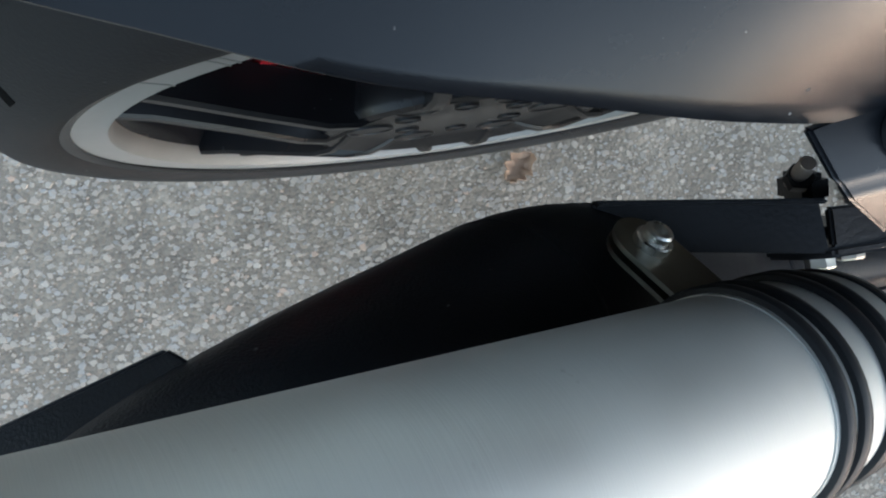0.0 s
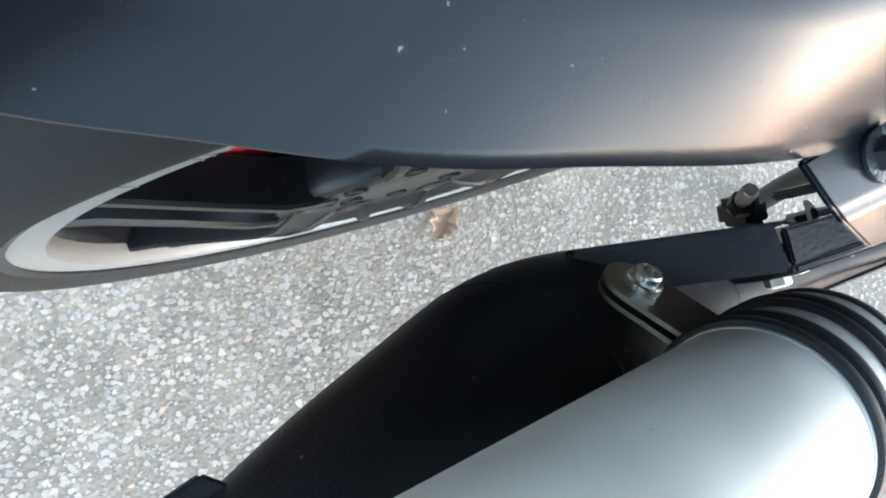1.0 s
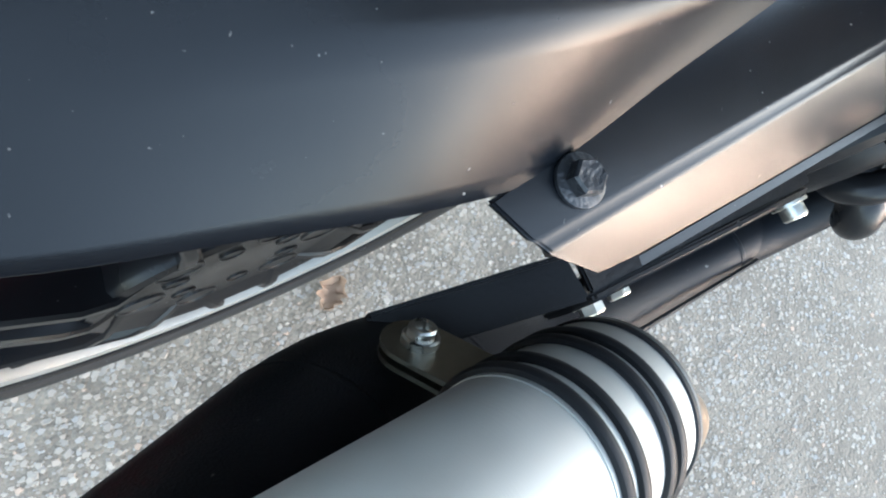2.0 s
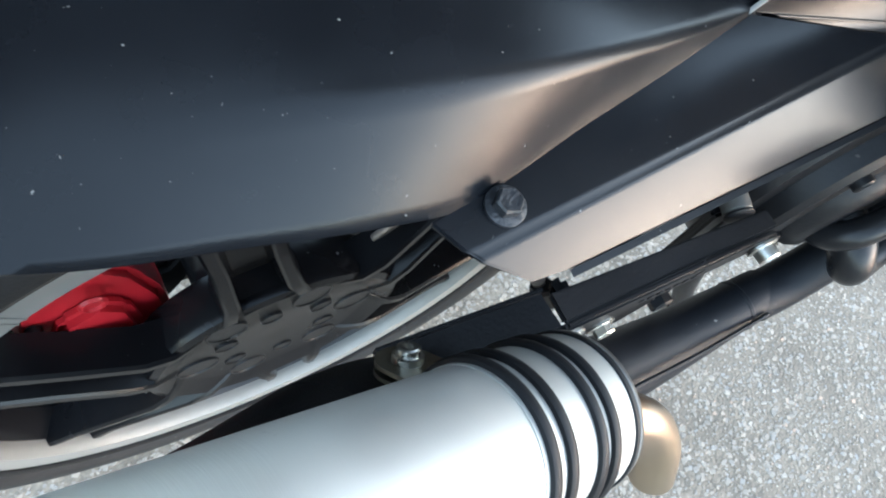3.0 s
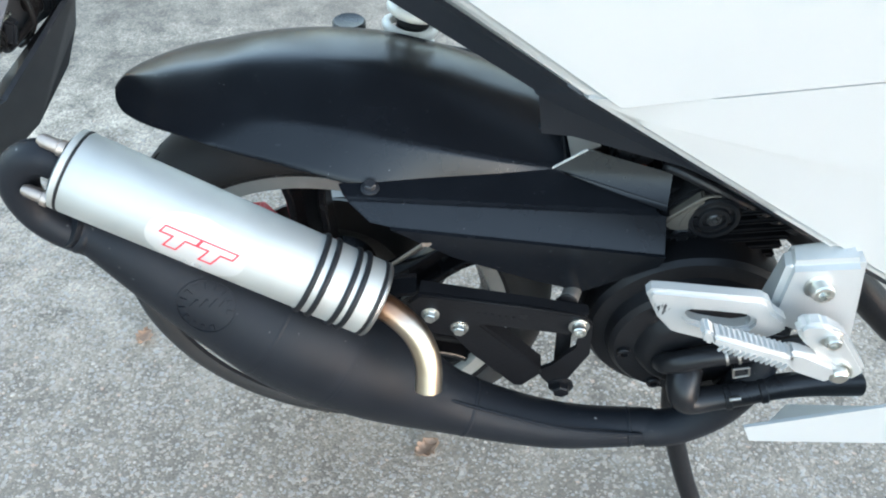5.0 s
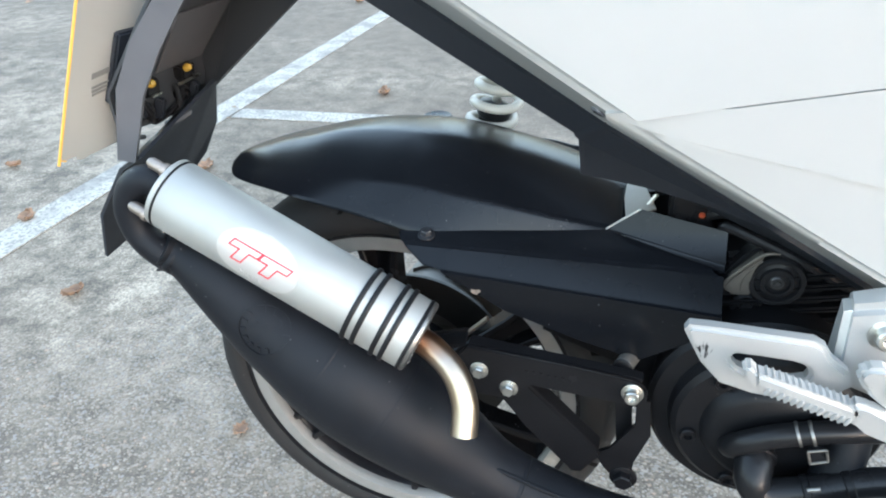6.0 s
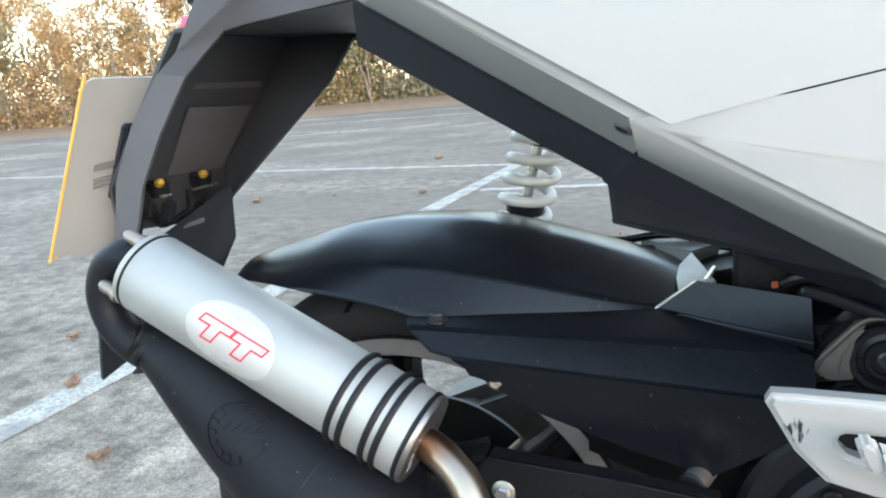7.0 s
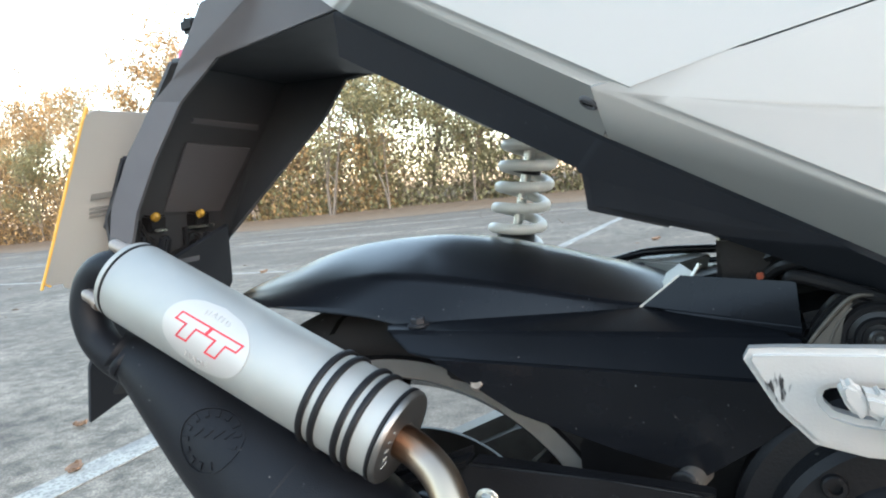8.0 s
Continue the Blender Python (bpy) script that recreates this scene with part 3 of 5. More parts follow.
# transmission casing on the far side of the wheel
part("transmission_case", merge(
    turned((0.0, 0.048, 0.277), (0, 1, 0), [(0, 0.02), (0, 0.070), (0.004, 0.075), (0.012, 0.075)], 48),
    slab([(0.122 * math.cos(radians(a)), 0.277 + 0.122 * math.sin(radians(a))) for a in range(170, 376, 8)], 0.047, 0.061, 0.004),
    slab([(-0.178, 0.250), (-0.10, 0.285), (-0.03, 0.30), (-0.03, 0.17), (-0.11, 0.165), (-0.172, 0.190)], 0.050, 0.062, 0.004),
    turned((0.0, 0.062, 0.277), (0, 1, 0), [(0, 0.05), (0.004, 0.062), (0.05, 0.066), (0.09, 0.060), (0.10, 0.045)], 40),
    slab([(-0.05, 0.33), (0.05, 0.375), (0.20, 0.40), (0.34, 0.42), (0.34, 0.30), (0.20, 0.27), (0.0, 0.215), (-0.05, 0.24)], 0.085, 0.16, 0.015)), GREYCAST, scooter, "dirty grey cast transmission case")

# rear fender
FX = (-0.197, -0.190, -0.172, -0.145, -0.11, -0.07, -0.03, 0.01, 0.05, 0.10, 0.15, 0.19, 0.218)


def fender_at(x):
    i = max(0, min(len(FX) - 2, int(np.searchsorted(FX, x)) - 1))

    def f(ys):
        """A smooth curve through the stations."""
        m = [(ys[min(k + 1, len(ys) - 1)] - ys[max(k - 1, 0)]) / (FX[min(k + 1, len(ys) - 1)] - FX[max(k - 1, 0)]) for k in (i, i + 1)]
        h = FX[i + 1] - FX[i]
        t = (x - FX[i]) / h
        return (2 * t ** 3 - 3 * t * t + 1) * ys[i] + (t ** 3 - 2 * t * t + t) * h * m[0] + (3 * t * t - 2 * t ** 3) * ys[i + 1] + (t ** 3 - t * t) * h * m[1]

    edge_y = f((0.004, -0.012, -0.035, -0.0545, -0.0685, -0.0818, -0.0896, -0.0968, -0.0982, -0.0868, -0.0757, -0.0665, -0.0600))
    edge_z = f((0.508, 0.507, 0.511, 0.5155, 0.5170, 0.5163, 0.5138, 0.5105, 0.5030, 0.5015, 0.5020, 0.5025, 0.5030))
    top_z = f((0.510, 0.516, 0.523, 0.532, 0.5415, 0.5525, 0.5585, 0.5605, 0.5595, 0.5495, 0.536, 0.524, 0.514))
    fold_y = f((0.005, -0.005, -0.020, -0.035, -0.0465, -0.0570, -0.0630, -0.0700, -0.0738, -0.0732, -0.0685, -0.0620, -0.0570))
    fold_z = f((0.5085, 0.510, 0.5150, 0.5205, 0.5252, 0.5300, 0.5348, 0.5372, 0.5345, 0.5270, 0.5165, 0.5085, 0.5055))
    left = f((0.020, 0.036, 0.052, 0.066, 0.076, 0.083, 0.087, 0.089, 0.090, 0.088, 0.084, 0.08, 0.078))
    return edge_y, edge_z, top_z, fold_y, fold_z, left


rings = []
xs = sorted(set(list(np.linspace(-0.197, 0.218, 58)) + [-0.1945, -0.192]))
for x in xs:
    ey, ez, tz, cy, cz, left = fender_at(x)
    mid = (ey + left) / 2
    row = [Vector((x, ey, ez - 0.001)), Vector((x, ey, ez))]
    for k in range(1, 7):
        t = k / 7
        q = (1 - t) ** 2 * Vector((ey, ez)) + 2 * t * (1 - t) * Vector((ey + (cy - ey) * 0.47, ez + (cz - ez) * 0.53)) + t * t * Vector((cy, cz))
        row.append(Vector((x, q.x, q.y)))
    for k in range(0, 13):
        u = k / 12
        row.append(Vector((x, cy + (mid - cy) * u, cz + (tz - cz) * (1 - (1 - u) ** 1.28))))
    lw = left - mid
    for k in range(1, 13):
        a = math.pi / 2 * k / 12
        row.append(Vector((x, mid + lw * 0.92 * math.sin(a), cz + (tz - cz) * math.cos(a))))
    row.append(Vector((x, left, ez)))
    rings.append(row)
fender = part("rear_fender", thick(loft(rings, closed=False), 0.003), BLACK, scooter, "satin black hugger fender over the rear wheel", 60)

# side cover over the engine arm
C_NOTCH, C_CREASE, C_CAV = (0.0280, -0.0995, 0.5055), (0.0360, -0.1155, 0.5042), (0.2020, -0.0610, 0.5060)
C_LOW, C_LOW2, C_BOLT = (0.0575, -0.1275, 0.4915), (0.0740, -0.1280, 0.4885), (0.0640, -0.0912, 0.5058)
C_R0, C_R1, C_R2 = (0.2968, -0.0845, 0.4955), (0.2963, -0.0900, 0.4930), (0.2966, -0.1172, 0.4710)
C_B1, C_B2, C_B3, C_B4, C_B5 = (0.1250, -0.1160, 0.4500), (0.1880, -0.1120, 0.4270), (0.2390, -0.1090, 0.4120), (0.2710, -0.1090, 0.4330), (0.2960, -0.1130, 0.4560)
C_T1, C_T2 = (0.2285, -0.0585, 0.5260), (0.2955, -0.0755, 0.5216)
cover = part("side_cover", facets([
    [C_NOTCH, C_CREASE, C_R1, C_CAV, C_BOLT],
    [C_CREASE, C_LOW, C_LOW2, C_R2, C_R1]], 0.003, 0.0034, 0.0008), BLACK, scooter, "satin black angular side cover with sharp folds", 50)
part("cover_skirt", facets([[C_LOW2, C_B1, C_B2, C_B3, C_B4, C_B5, C_R2]], 0.003, 0), BLACK, cover, "", 50)
part("raised_facet", facets([[C_CAV, C_R0, C_T2, C_T1], [C_CAV, C_R1, C_R0]], 0.003, 0.001), BLACK, cover, "", 50)
hexbolt((0.0545, -0.1030, 0.5060), (0.03, -0.10, 0.99), 0.0052, cover, CHIPPED, "chipped black hexagon bolt with washer")
part("bracket_arm", block([(0.080, -0.121, 0.472), (0.122, -0.121, 0.462), (0.122, -0.112, 0.462), (0.080, -0.112, 0.472), (0.080, -0.121, 0.482), (0.122, -0.121, 0.475), (0.122, -0.112, 0.475), (0.080, -0.112, 0.482)], 0.002), ENGINE, cover)
hexbolt((0.1025, -0.1210, 0.4704), (0, -1, 0.1), 0.0048, cover, RUSTY, "zinc bolt")

# lean mounting bracket in front of the fender
stay = part("fender_stay", facets([[(0.2214, 0.0305, 0.5225), (0.2402, -0.0461, 0.5222), (0.2165, -0.0526, 0.5136), (0.2130, -0.0200, 0.5165), (0.2135, 0.0036, 0.5190)]], 0.0018, 0), DULL, scooter, "bare alloy fender stay")
# Silver strip that paints the highlight on the cover's raised facet edge.
part("stay_edge", block([(0.2003, -0.0612, 0.5057), (0.2016, -0.0612, 0.5050), (0.2016, -0.0592, 0.5050), (0.2003, -0.0592, 0.5057), (0.2272, -0.0588, 0.5263), (0.2285, -0.0588, 0.5256), (0.2285, -0.0568, 0.5256), (0.2272, -0.0568, 0.5263)], 0.0003), CAST, stay)
part("stay_box", block([(0.1779, 0.0673, 0.5120), (0.2150, 0.0290, 0.5100), (0.2400, 0.0500, 0.5100), (0.2000, 0.0900, 0.5120), (0.1779, 0.0673, 0.5236), (0.2214, 0.0305, 0.5225), (0.2450, 0.0520, 0.5260), (0.2000, 0.0900, 0.5280)], 0.0015), LIP, stay)
part("stay_box", block([(0.218, 0.0, 0.475), (0.46, -0.02, 0.45), (0.46, 0.09, 0.45), (0.218, 0.09, 0.475), (0.222, 0.0, 0.512), (0.46, -0.02, 0.565), (0.46, 0.09, 0.565), (0.222, 0.09, 0.512)], 0.003), ENGINE, stay)

firm(cover)

# silencer
S_A = Vector((-0.1285, -0.1639, 0.5465))
S_U = Vector((0.8947, -0.0305, -0.4457))
S_N = (Vector((0, 0, 1)) - S_U * S_U.z).normalized()
S_S = S_U.cross(S_N)
if S_S.y > 0:
    S_S = -S_S
ALLOY = brushed("brushed aluminium", (0.442, 0.440, 0.415), S_U, 0.64)
TINT = heat_tint("heat tinted stainless steel", (0.068, -0.175, 0.45), (0.112, -0.215, 0.388))
sil = part("silencer", turned(S_A, S_U, [(-0.0210, 0.0285), (-0.0200, 0.0300), (-0.0165, 0.0302), (-0.0160, 0.0298), (-0.0142, 0.0298), (-0.0135, 0.0302), (0.160, 0.0302)], 72), ALLOY, scooter, "brushed aluminium exhaust silencer with an oval badge")
part("front_sleeve", turned(S_A, S_U, [(0.160, 0.0306), (0.2150, 0.0306)], 72), ALLOY, sil)
part("rear_seam", turned(S_A, S_U, [(-0.0160, 0.0297), (-0.0158, 0.0306), (-0.0145, 0.0306), (-0.0142, 0.0297)], 72), BAND, sil)
part("rear_cap", turned(S_A, S_U, [(-0.024, 0.012), (-0.023, 0.024), (-0.0215, 0.0275), (-0.018, 0.0285)], 64), CHAMBER, sil)
part("front_cap", turned(S_A, S_U, [(0.2150, 0.0300), (0.2160, 0.0312), (0.2180, 0.0310), (0.2195, 0.0298), (0.2200, 0.0280), (0.2205, 0.011), (0.2205, 0.002)], 72), CAP_SHADED, sil, "plain end cap with engraved marks")
part("cap_joint", turned(S_A, S_U, [(0.2125, 0.0304), (0.2130, 0.0314), (0.2150, 0.0314), (0.2155, 0.0304)], 72), BAND, sil)
for s in (0.1640, 0.1730, 0.1905, 0.1985):
    part("rubber_band", turned(S_A, S_U, [(s - 0.0022, 0.0303), (s - 0.0020, 0.0322), (s - 0.001, 0.0329), (s + 0.001, 0.0329), (s + 0.0020, 0.0322), (s + 0.0022, 0.0303)], 72), BAND, sil, "black rubber band")


def on_can(s, b, r):
    """A point of the can's skin: s along it, b metres round it from the badge's middle."""
    a = radians(20) + b / 0.0302
    return S_A + S_U * s + r * (math.cos(a) * S_S + math.sin(a) * S_N)


rows = []
for j in range(-10, 11):
    v = j / 10
    half = 0.0350 * math.sqrt(max(0.0, 1 - v * v)) + 0.0004
    rows.append([on_can(0.0800 + half * (k / 12 - 1), 0.0235 * v - 0.0015, 0.0307) for k in range(25)])
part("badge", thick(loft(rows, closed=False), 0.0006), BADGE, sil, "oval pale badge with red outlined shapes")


def ribbon(points, width, r):
    """A closed line drawn on the can: one band with mitred corners."""
    n = len(points)
    rows = []
    for i in range(n):
        p, a, b = Vector(points[i]), Vector(points[i - 1]), Vector(points[(i + 1) % n])
        d0, d1 = (p - a).normalized(), (b - p).normalized()
        n0, n1 = Vector((-d0.y, d0.x)), Vector((-d1.y, d1.x))
        m = (n0 + n1) / max(0.35, 1 + n0.dot(n1)) * width / 2
        m1 = Vector(points[(i + 1) % n])
        d2 = (Vector(points[(i + 2) % n]) - b).normalized()
        n2 = Vector((-d2.y, d2.x))
        mm = (n1 + n2) / max(0.35, 1 + n1.dot(n2)) * width / 2
        for k in range(4):
            q, o = p.lerp(m1, k / 4), m.lerp(mm, k / 4)
            rows.append([on_can(*(q - o), r), on_can(*(q + o), r), on_can(*(q + o), r - 0.0005), on_can(*(q - o), r - 0.0005)])
    return loft(rows, loop=True)


badge = sil.children[-1]
for base in (0.0530, 0.0785):
    T = [(0, 0.0085), (0.029, 0.0085), (0.029, 0.0028), (0.0195, 0.0028), (0.0195, -0.0075), (0.0100, -0.0075), (0.0100, 0.0028), (0, 0.0028)]
    T = [(base + x * 0.92 + 0.40 * z, z * 0.98 - 0.002) for x, z in T]
    part("red_outline", ribbon(T, 0.0012, 0.0310), REDLINE, badge)


def can_word(text, s0, b0, size, bend, parent):
    cu = bpy.data.curves.new("word", "FONT")
    cu.body, cu.size, cu.align_x = text, size, "CENTER"
    cu.space_character = 1.5
    ob = bpy.data.objects.new("word", cu)
    scene.collection.objects.link(ob)
    bpy.context.view_layer.update()
    me = bpy.data.meshes.new_from_object(ob.evaluated_get(bpy.context.evaluated_depsgraph_get()))
    bpy.data.objects.remove(ob)
    bm = bmesh.new()
    bm.from_mesh(me)
    bmesh.ops.subdivide_edges(bm, edges=bm.edges[:], cuts=1)
    for v in bm.verts:
        x, y = v.co.x, v.co.y
        v.co = on_can(s0 + x, b0 + y + bend * x * x, 0.0312)
    part("embossed_word", thick(bm, 0.0008), BADGE, parent)


can_word("HAND", 0.0810, 0.0125, 0.0058, -14, badge)
can_word("MADE", 0.0790, -0.0195, 0.0058, 14, badge)

# marks on the end cap
for k, (h, w) in enumerate(((0.006, 0.0012), (0.004, 0.003), (0.004, 0.003), (0.0055, 0.0012), (0.004, 0.002))):
    a = radians(-30 + 16 * k)
    c = S_A + S_U * 0.2207 + 0.021 * (math.cos(a) * S_S + math.sin(a) * S_N)
    t = -math.sin(a) * S_S + math.cos(a) * S_N
    q = math.cos(a) * S_S + math.sin(a) * S_N
    bm = bmesh.new()
    bm.faces.new([bm.verts.new(c + t * sx * w * 0.35 + q * sy * h / 2) for sx, sy in ((-1, -1), (1, -1), (1, 1), (-1, 1))])
    part("engraved_bar", thick(bm, 0.0003), BADGE, sil)

# outlet elbow, stinger and studs
part("outlet_elbow", tube([(0.0655, -0.1725, 0.4495), (0.082, -0.179, 0.445), (0.101, -0.189, 0.433), (0.112, -0.201, 0.414), (0.1140, -0.2135, 0.393)], 0.0108, 28, 8, 0.0012), TINT, sil, "bent outlet pipe with brown heat tint")
part("weld_bead", turned((0.0655, -0.1725, 0.4495), (0.9, -0.35, -0.3), [(-0.002, 0.0115), (0, 0.0135), (0.002, 0.0132), (0.004, 0.0112)], 28), RUSTY, sil)
for off in ((0.0215, 0.004), (-0.016, 0.019)):
    c = S_A + S_U * -0.022 + S_N * off[0] + S_S * off[1]
    part("stud", turned(c, -S_U, [(0, 0.0062), (0.004, 0.0062), (0.005, 0.0050), (0.015, 0.0048), (0.018, 0.003)], 18), RUSTY, sil, "dull steel stud")

CH_P, CH_R = smooth_path(
    [(-0.1607, -0.1717, 0.5064), (-0.1517, -0.1665, 0.4979), (-0.1187, -0.1631, 0.4745), (-0.0657, -0.1611, 0.4280), (-0.0057, -0.1597, 0.3842), (0.0643, -0.1602, 0.3358), (0.1343, -0.1611, 0.2930), (0.2343, -0.1627, 0.2705), (0.3293, -0.1610, 0.2805)],
    [0.0160, 0.0168, 0.0285, 0.0415, 0.0530, 0.0468, 0.0305, 0.0228, 0.0175])
chamber = part("expansion_chamber", tube(CH_P, CH_R, 56, 1), CHAMBER, scooter, "matt black welded exhaust expansion chamber")
part("stinger_pipe", tube([S_A + S_U * -0.012, (-0.158, -0.165, 0.565), (-0.176, -0.167, 0.559), (-0.1845, -0.169, 0.539), (-0.18, -0.17, 0.517), (-0.166, -0.171, 0.502), (-0.148, -0.169, 0.49)], 0.0135, 28, 6), CHAMBER, chamber)
part("inner_tab", block([(-0.119, -0.1365, 0.470), (-0.1265, -0.1308, 0.4675), (-0.194, -0.1520, 0.464), (-0.156, -0.1727, 0.486), (-0.118, -0.1365, 0.473), (-0.1255, -0.1308, 0.4705), (-0.193, -0.1520, 0.467), (-0.155, -0.1727, 0.49)], 0.0008), CHAMBER, chamber)
part("stinger_weld", turned((-0.152, -0.171, 0.4965), (0.6, 0.1, -0.55), [(-0.003, 0.0136), (-0.001, 0.0148), (0.001, 0.0148), (0.003, 0.0140)], 32), CHAMBER, chamber)
part("header_pipe", tube([(0.319, -0.1627, 0.278), (0.349, -0.1627, 0.289), (0.379, -0.1597, 0.321), (0.394, -0.1527, 0.366), (0.399, -0.1327, 0.411)], [0.018, 0.0175, 0.017, 0.017, 0.017], 28), CHAMBER, chamber)
for x in (-0.026, 0.040, 0.158, 0.316):
    i = max(k for k, p in enumerate(CH_P[:-1]) if p.x <= x)
    r, d = CH_R[i], (CH_P[i + 1] - CH_P[i]).normalized()
    h = 0.00015 if x < 0.1 else 0.0006
    part("weld_seam", turned(CH_P[i], d, [(-0.0030, r - 0.001), (-0.0012, r + h), (0.0012, r + h), (0.0030, r - 0.001)], 56), CHAMBER, chamber)
seam_path, _ = smooth_path([(0.129, -0.1777, 0.324), (0.174, -0.1787, 0.309), (0.244, -0.1797, 0.293), (0.314, -0.1777, 0.291)], [0, 0, 0, 0])
part("shell_seam", tube(seam_path, 0.0016, 8, 1), CHAMBER, chamber)


# round stamped mark on the chamber
def on_chamber(u, v, lift):
    """A point on the chamber's skin, u along it and v round it from the stamped mark's middle."""
    x = -0.075 + 0.74 * u
    i = max(i for i, p in enumerate(CH_P[:-1]) if p.x <= x)
    t = (x - CH_P[i].x) / (CH_P[i + 1].x - CH_P[i].x)
    c, r = CH_P[i].lerp(CH_P[i + 1], t), CH_R[i] + (CH_R[i + 1] - CH_R[i]) * t
    ax = Vector((0.74, 0, -0.67)).normalized()
    n = Vector((0.67, 0, 0.74)).normalized()
    a = radians(32) + v / 0.040
    return c + (r + lift) * (math.cos(a) * Vector((0, -1, 0)) + math.sin(a) * n)


rings = []
for k in range(40):
    a = 2 * math.pi * k / 40
    o = [0.0219 * math.cos(a), 0.0219 * math.sin(a)], [0.0234 * math.cos(a), 0.0234 * math.sin(a)]
    rings.append([on_chamber(*o[0], -0.001), on_chamber(*o[0], 0.0010), on_chamber(*o[1], 0.0010), on_chamber(*o[1], -0.001)])
part("stamped_ring", loft(rings, loop=True), CHAMBER, chamber)
for k in range(13):
    a = radians(20 + 25 * k)
    c = Vector((math.cos(a), math.sin(a)))
    t = Vector((-c.y, c.x))
    q = [c * 0.0155 - t * 0.0015, c * 0.0155 + t * 0.0015, c * 0.0205 + t * 0.0015, c * 0.0205 - t * 0.0015]
    part("stamped_bar", block([on_chamber(*p, -0.001) for p in q] + [on_chamber(*p, 0.0011) for p in q]), CHAMBER, chamber)
for k in range(4):
    q = [Vector((-0.011 + 0.006 * k + x, -0.006 + 0.004 * k + y)) for x, y in ((0, 0), (0.0016, 0), (0.0030, 0.008), (0.0014, 0.008))]
    part("stamped_bar", block([on_chamber(*p, -0.001) for p in q] + [on_chamber(*p, 0.0011) for p in q]), CHAMBER, chamber)

# silencer mount: tab, sleeve bolt and bracket
T0, T3 = Vector((0.0210, -0.1265, 0.4315)), Vector((0.30, 0.68, 0.66)).normalized()
T2 = (Vector((-0.42, 0.66, -0.55)) - T3 * Vector((-0.42, 0.66, -0.55)).dot(T3)).normalized()
T1 = T2.cross(T3)
T1 = T1 if T1.x > 0 else -T1
for lift in (0.0, -0.0042):
    shape = [(-0.0125, -0.030)] + [(0.0125 * math.cos(a), 0.001 + 0.0125 * math.sin(a)) for a in (math.pi - math.pi * k / 12 for k in range(13))] + [(0.0125, -0.030)]
    bm = bmesh.new()
    bm.faces.new([bm.verts.new(T0 + T1 * u + T2 * v + T3 * lift) for u, v in shape])
    ob = thick(bm, 0.0018)
    if lift == 0.0:
        tab = part("mount_tab", ob, TABM, scooter, "dull plated steel silencer tab")
    else:
        part("tab_backing", ob, TABM, tab)
part("sleeve", turned(T0, T3, [(0, 0.0066), (0.0045, 0.0066), (0.005, 0.006)], 24), STEEL, tab)
hexbolt(T0 + T3 * 0.0022, T3, 0.0050, tab, STEEL, "steel socket bolt", washer=False, socket=True)
bracket = part("exhaust_bracket", slab([(0.088, 0.396), (0.090, 0.413), (0.098, 0.4221), (0.186, 0.4173), (0.237, 0.4122), (0.246, 0.4080), (0.2500, 0.4000), (0.2490, 0.3890), (0.2430, 0.3845), (0.2312, 0.3880), (0.154, 0.3920), (0.150, 0.385), (0.135, 0.368), (0.105, 0.372)], -0.141, -0.137, 0.0012), ENGINE, scooter, "black steel exhaust bracket plate")
part("brace", slab([(0.128, 0.366), (0.134, 0.388), (0.148, 0.388), (0.2140, 0.3235), (0.2170, 0.3170), (0.2010, 0.2930), (0.1930, 0.2925), (0.1500, 0.3380)], -0.1365, -0.1325, 0.001), ENGINE, bracket)
part("brace_fold", slab([(0.1490, 0.3870), (0.1515, 0.3885), (0.2160, 0.3240), (0.2135, 0.3215)], -0.1365, -0.120, 0.0008), ENGINE, bracket)
part("side_arm", slab([(0.2110, 0.3150), (0.2259, 0.3247), (0.2440, 0.3560), (0.2420, 0.3860), (0.2530, 0.3860), (0.2575, 0.3460), (0.2430, 0.3051), (0.2460, 0.2920), (0.2390, 0.2820), (0.2300, 0.2890), (0.2203, 0.3010)], -0.1320, -0.1280, 0.0008), ENGINE, bracket)
part("upper_flange", block([(0.098, -0.137, 0.4180), (0.245, -0.137, 0.4080), (0.245, -0.126, 0.4080), (0.098, -0.122, 0.4180), (0.098, -0.137, 0.4220), (0.245, -0.137, 0.4120), (0.245, -0.126, 0.4120), (0.098, -0.122, 0.4220)], 0.001), ENGINE, bracket)
part("rear_arm", block([(0.02, -0.128, 0.388), (0.096, -0.139, 0.4185), (0.094, -0.1185, 0.4185), (0.02, -0.108, 0.388), (0.02, -0.128, 0.392), (0.096, -0.139, 0.4225), (0.094, -0.1185, 0.4225), (0.02, -0.108, 0.392)], 0.0012), ENGINE, bracket)
part("arm_lip", block([(0.02, -0.110, 0.388), (0.094, -0.1205, 0.4185), (0.094, -0.1185, 0.4185), (0.02, -0.108, 0.388), (0.02, -0.110, 0.396), (0.094, -0.1205, 0.4265), (0.094, -0.1185, 0.4265), (0.02, -0.108, 0.396)], 0.0006), ENGINE, bracket)
part("bolt_hole", turned((0.189, -0.1414, 0.4055), (0, 1, 0), [(0, 0.0035), (0.001, 0.0032), (0.001, 0.0005)], 16), HOSE, bracket)
for x, z in ((0.1088, 0.3990), (0.1350, 0.3840)):
    hexbolt((x, -0.1420, z), (0, -1, 0.05), 0.0056, bracket, STEEL, "zinc hexagon bolt")
hexbolt((0.2376, -0.1430, 0.4008), (0, -1, 0.05), 0.0062, bracket, STEEL, "steel socket bolt with washer", socket=True)
hexbolt((0.2390, -0.1325, 0.2925), (0, -1, 0), 0.0085, bracket, ENGINE, "black bolt")
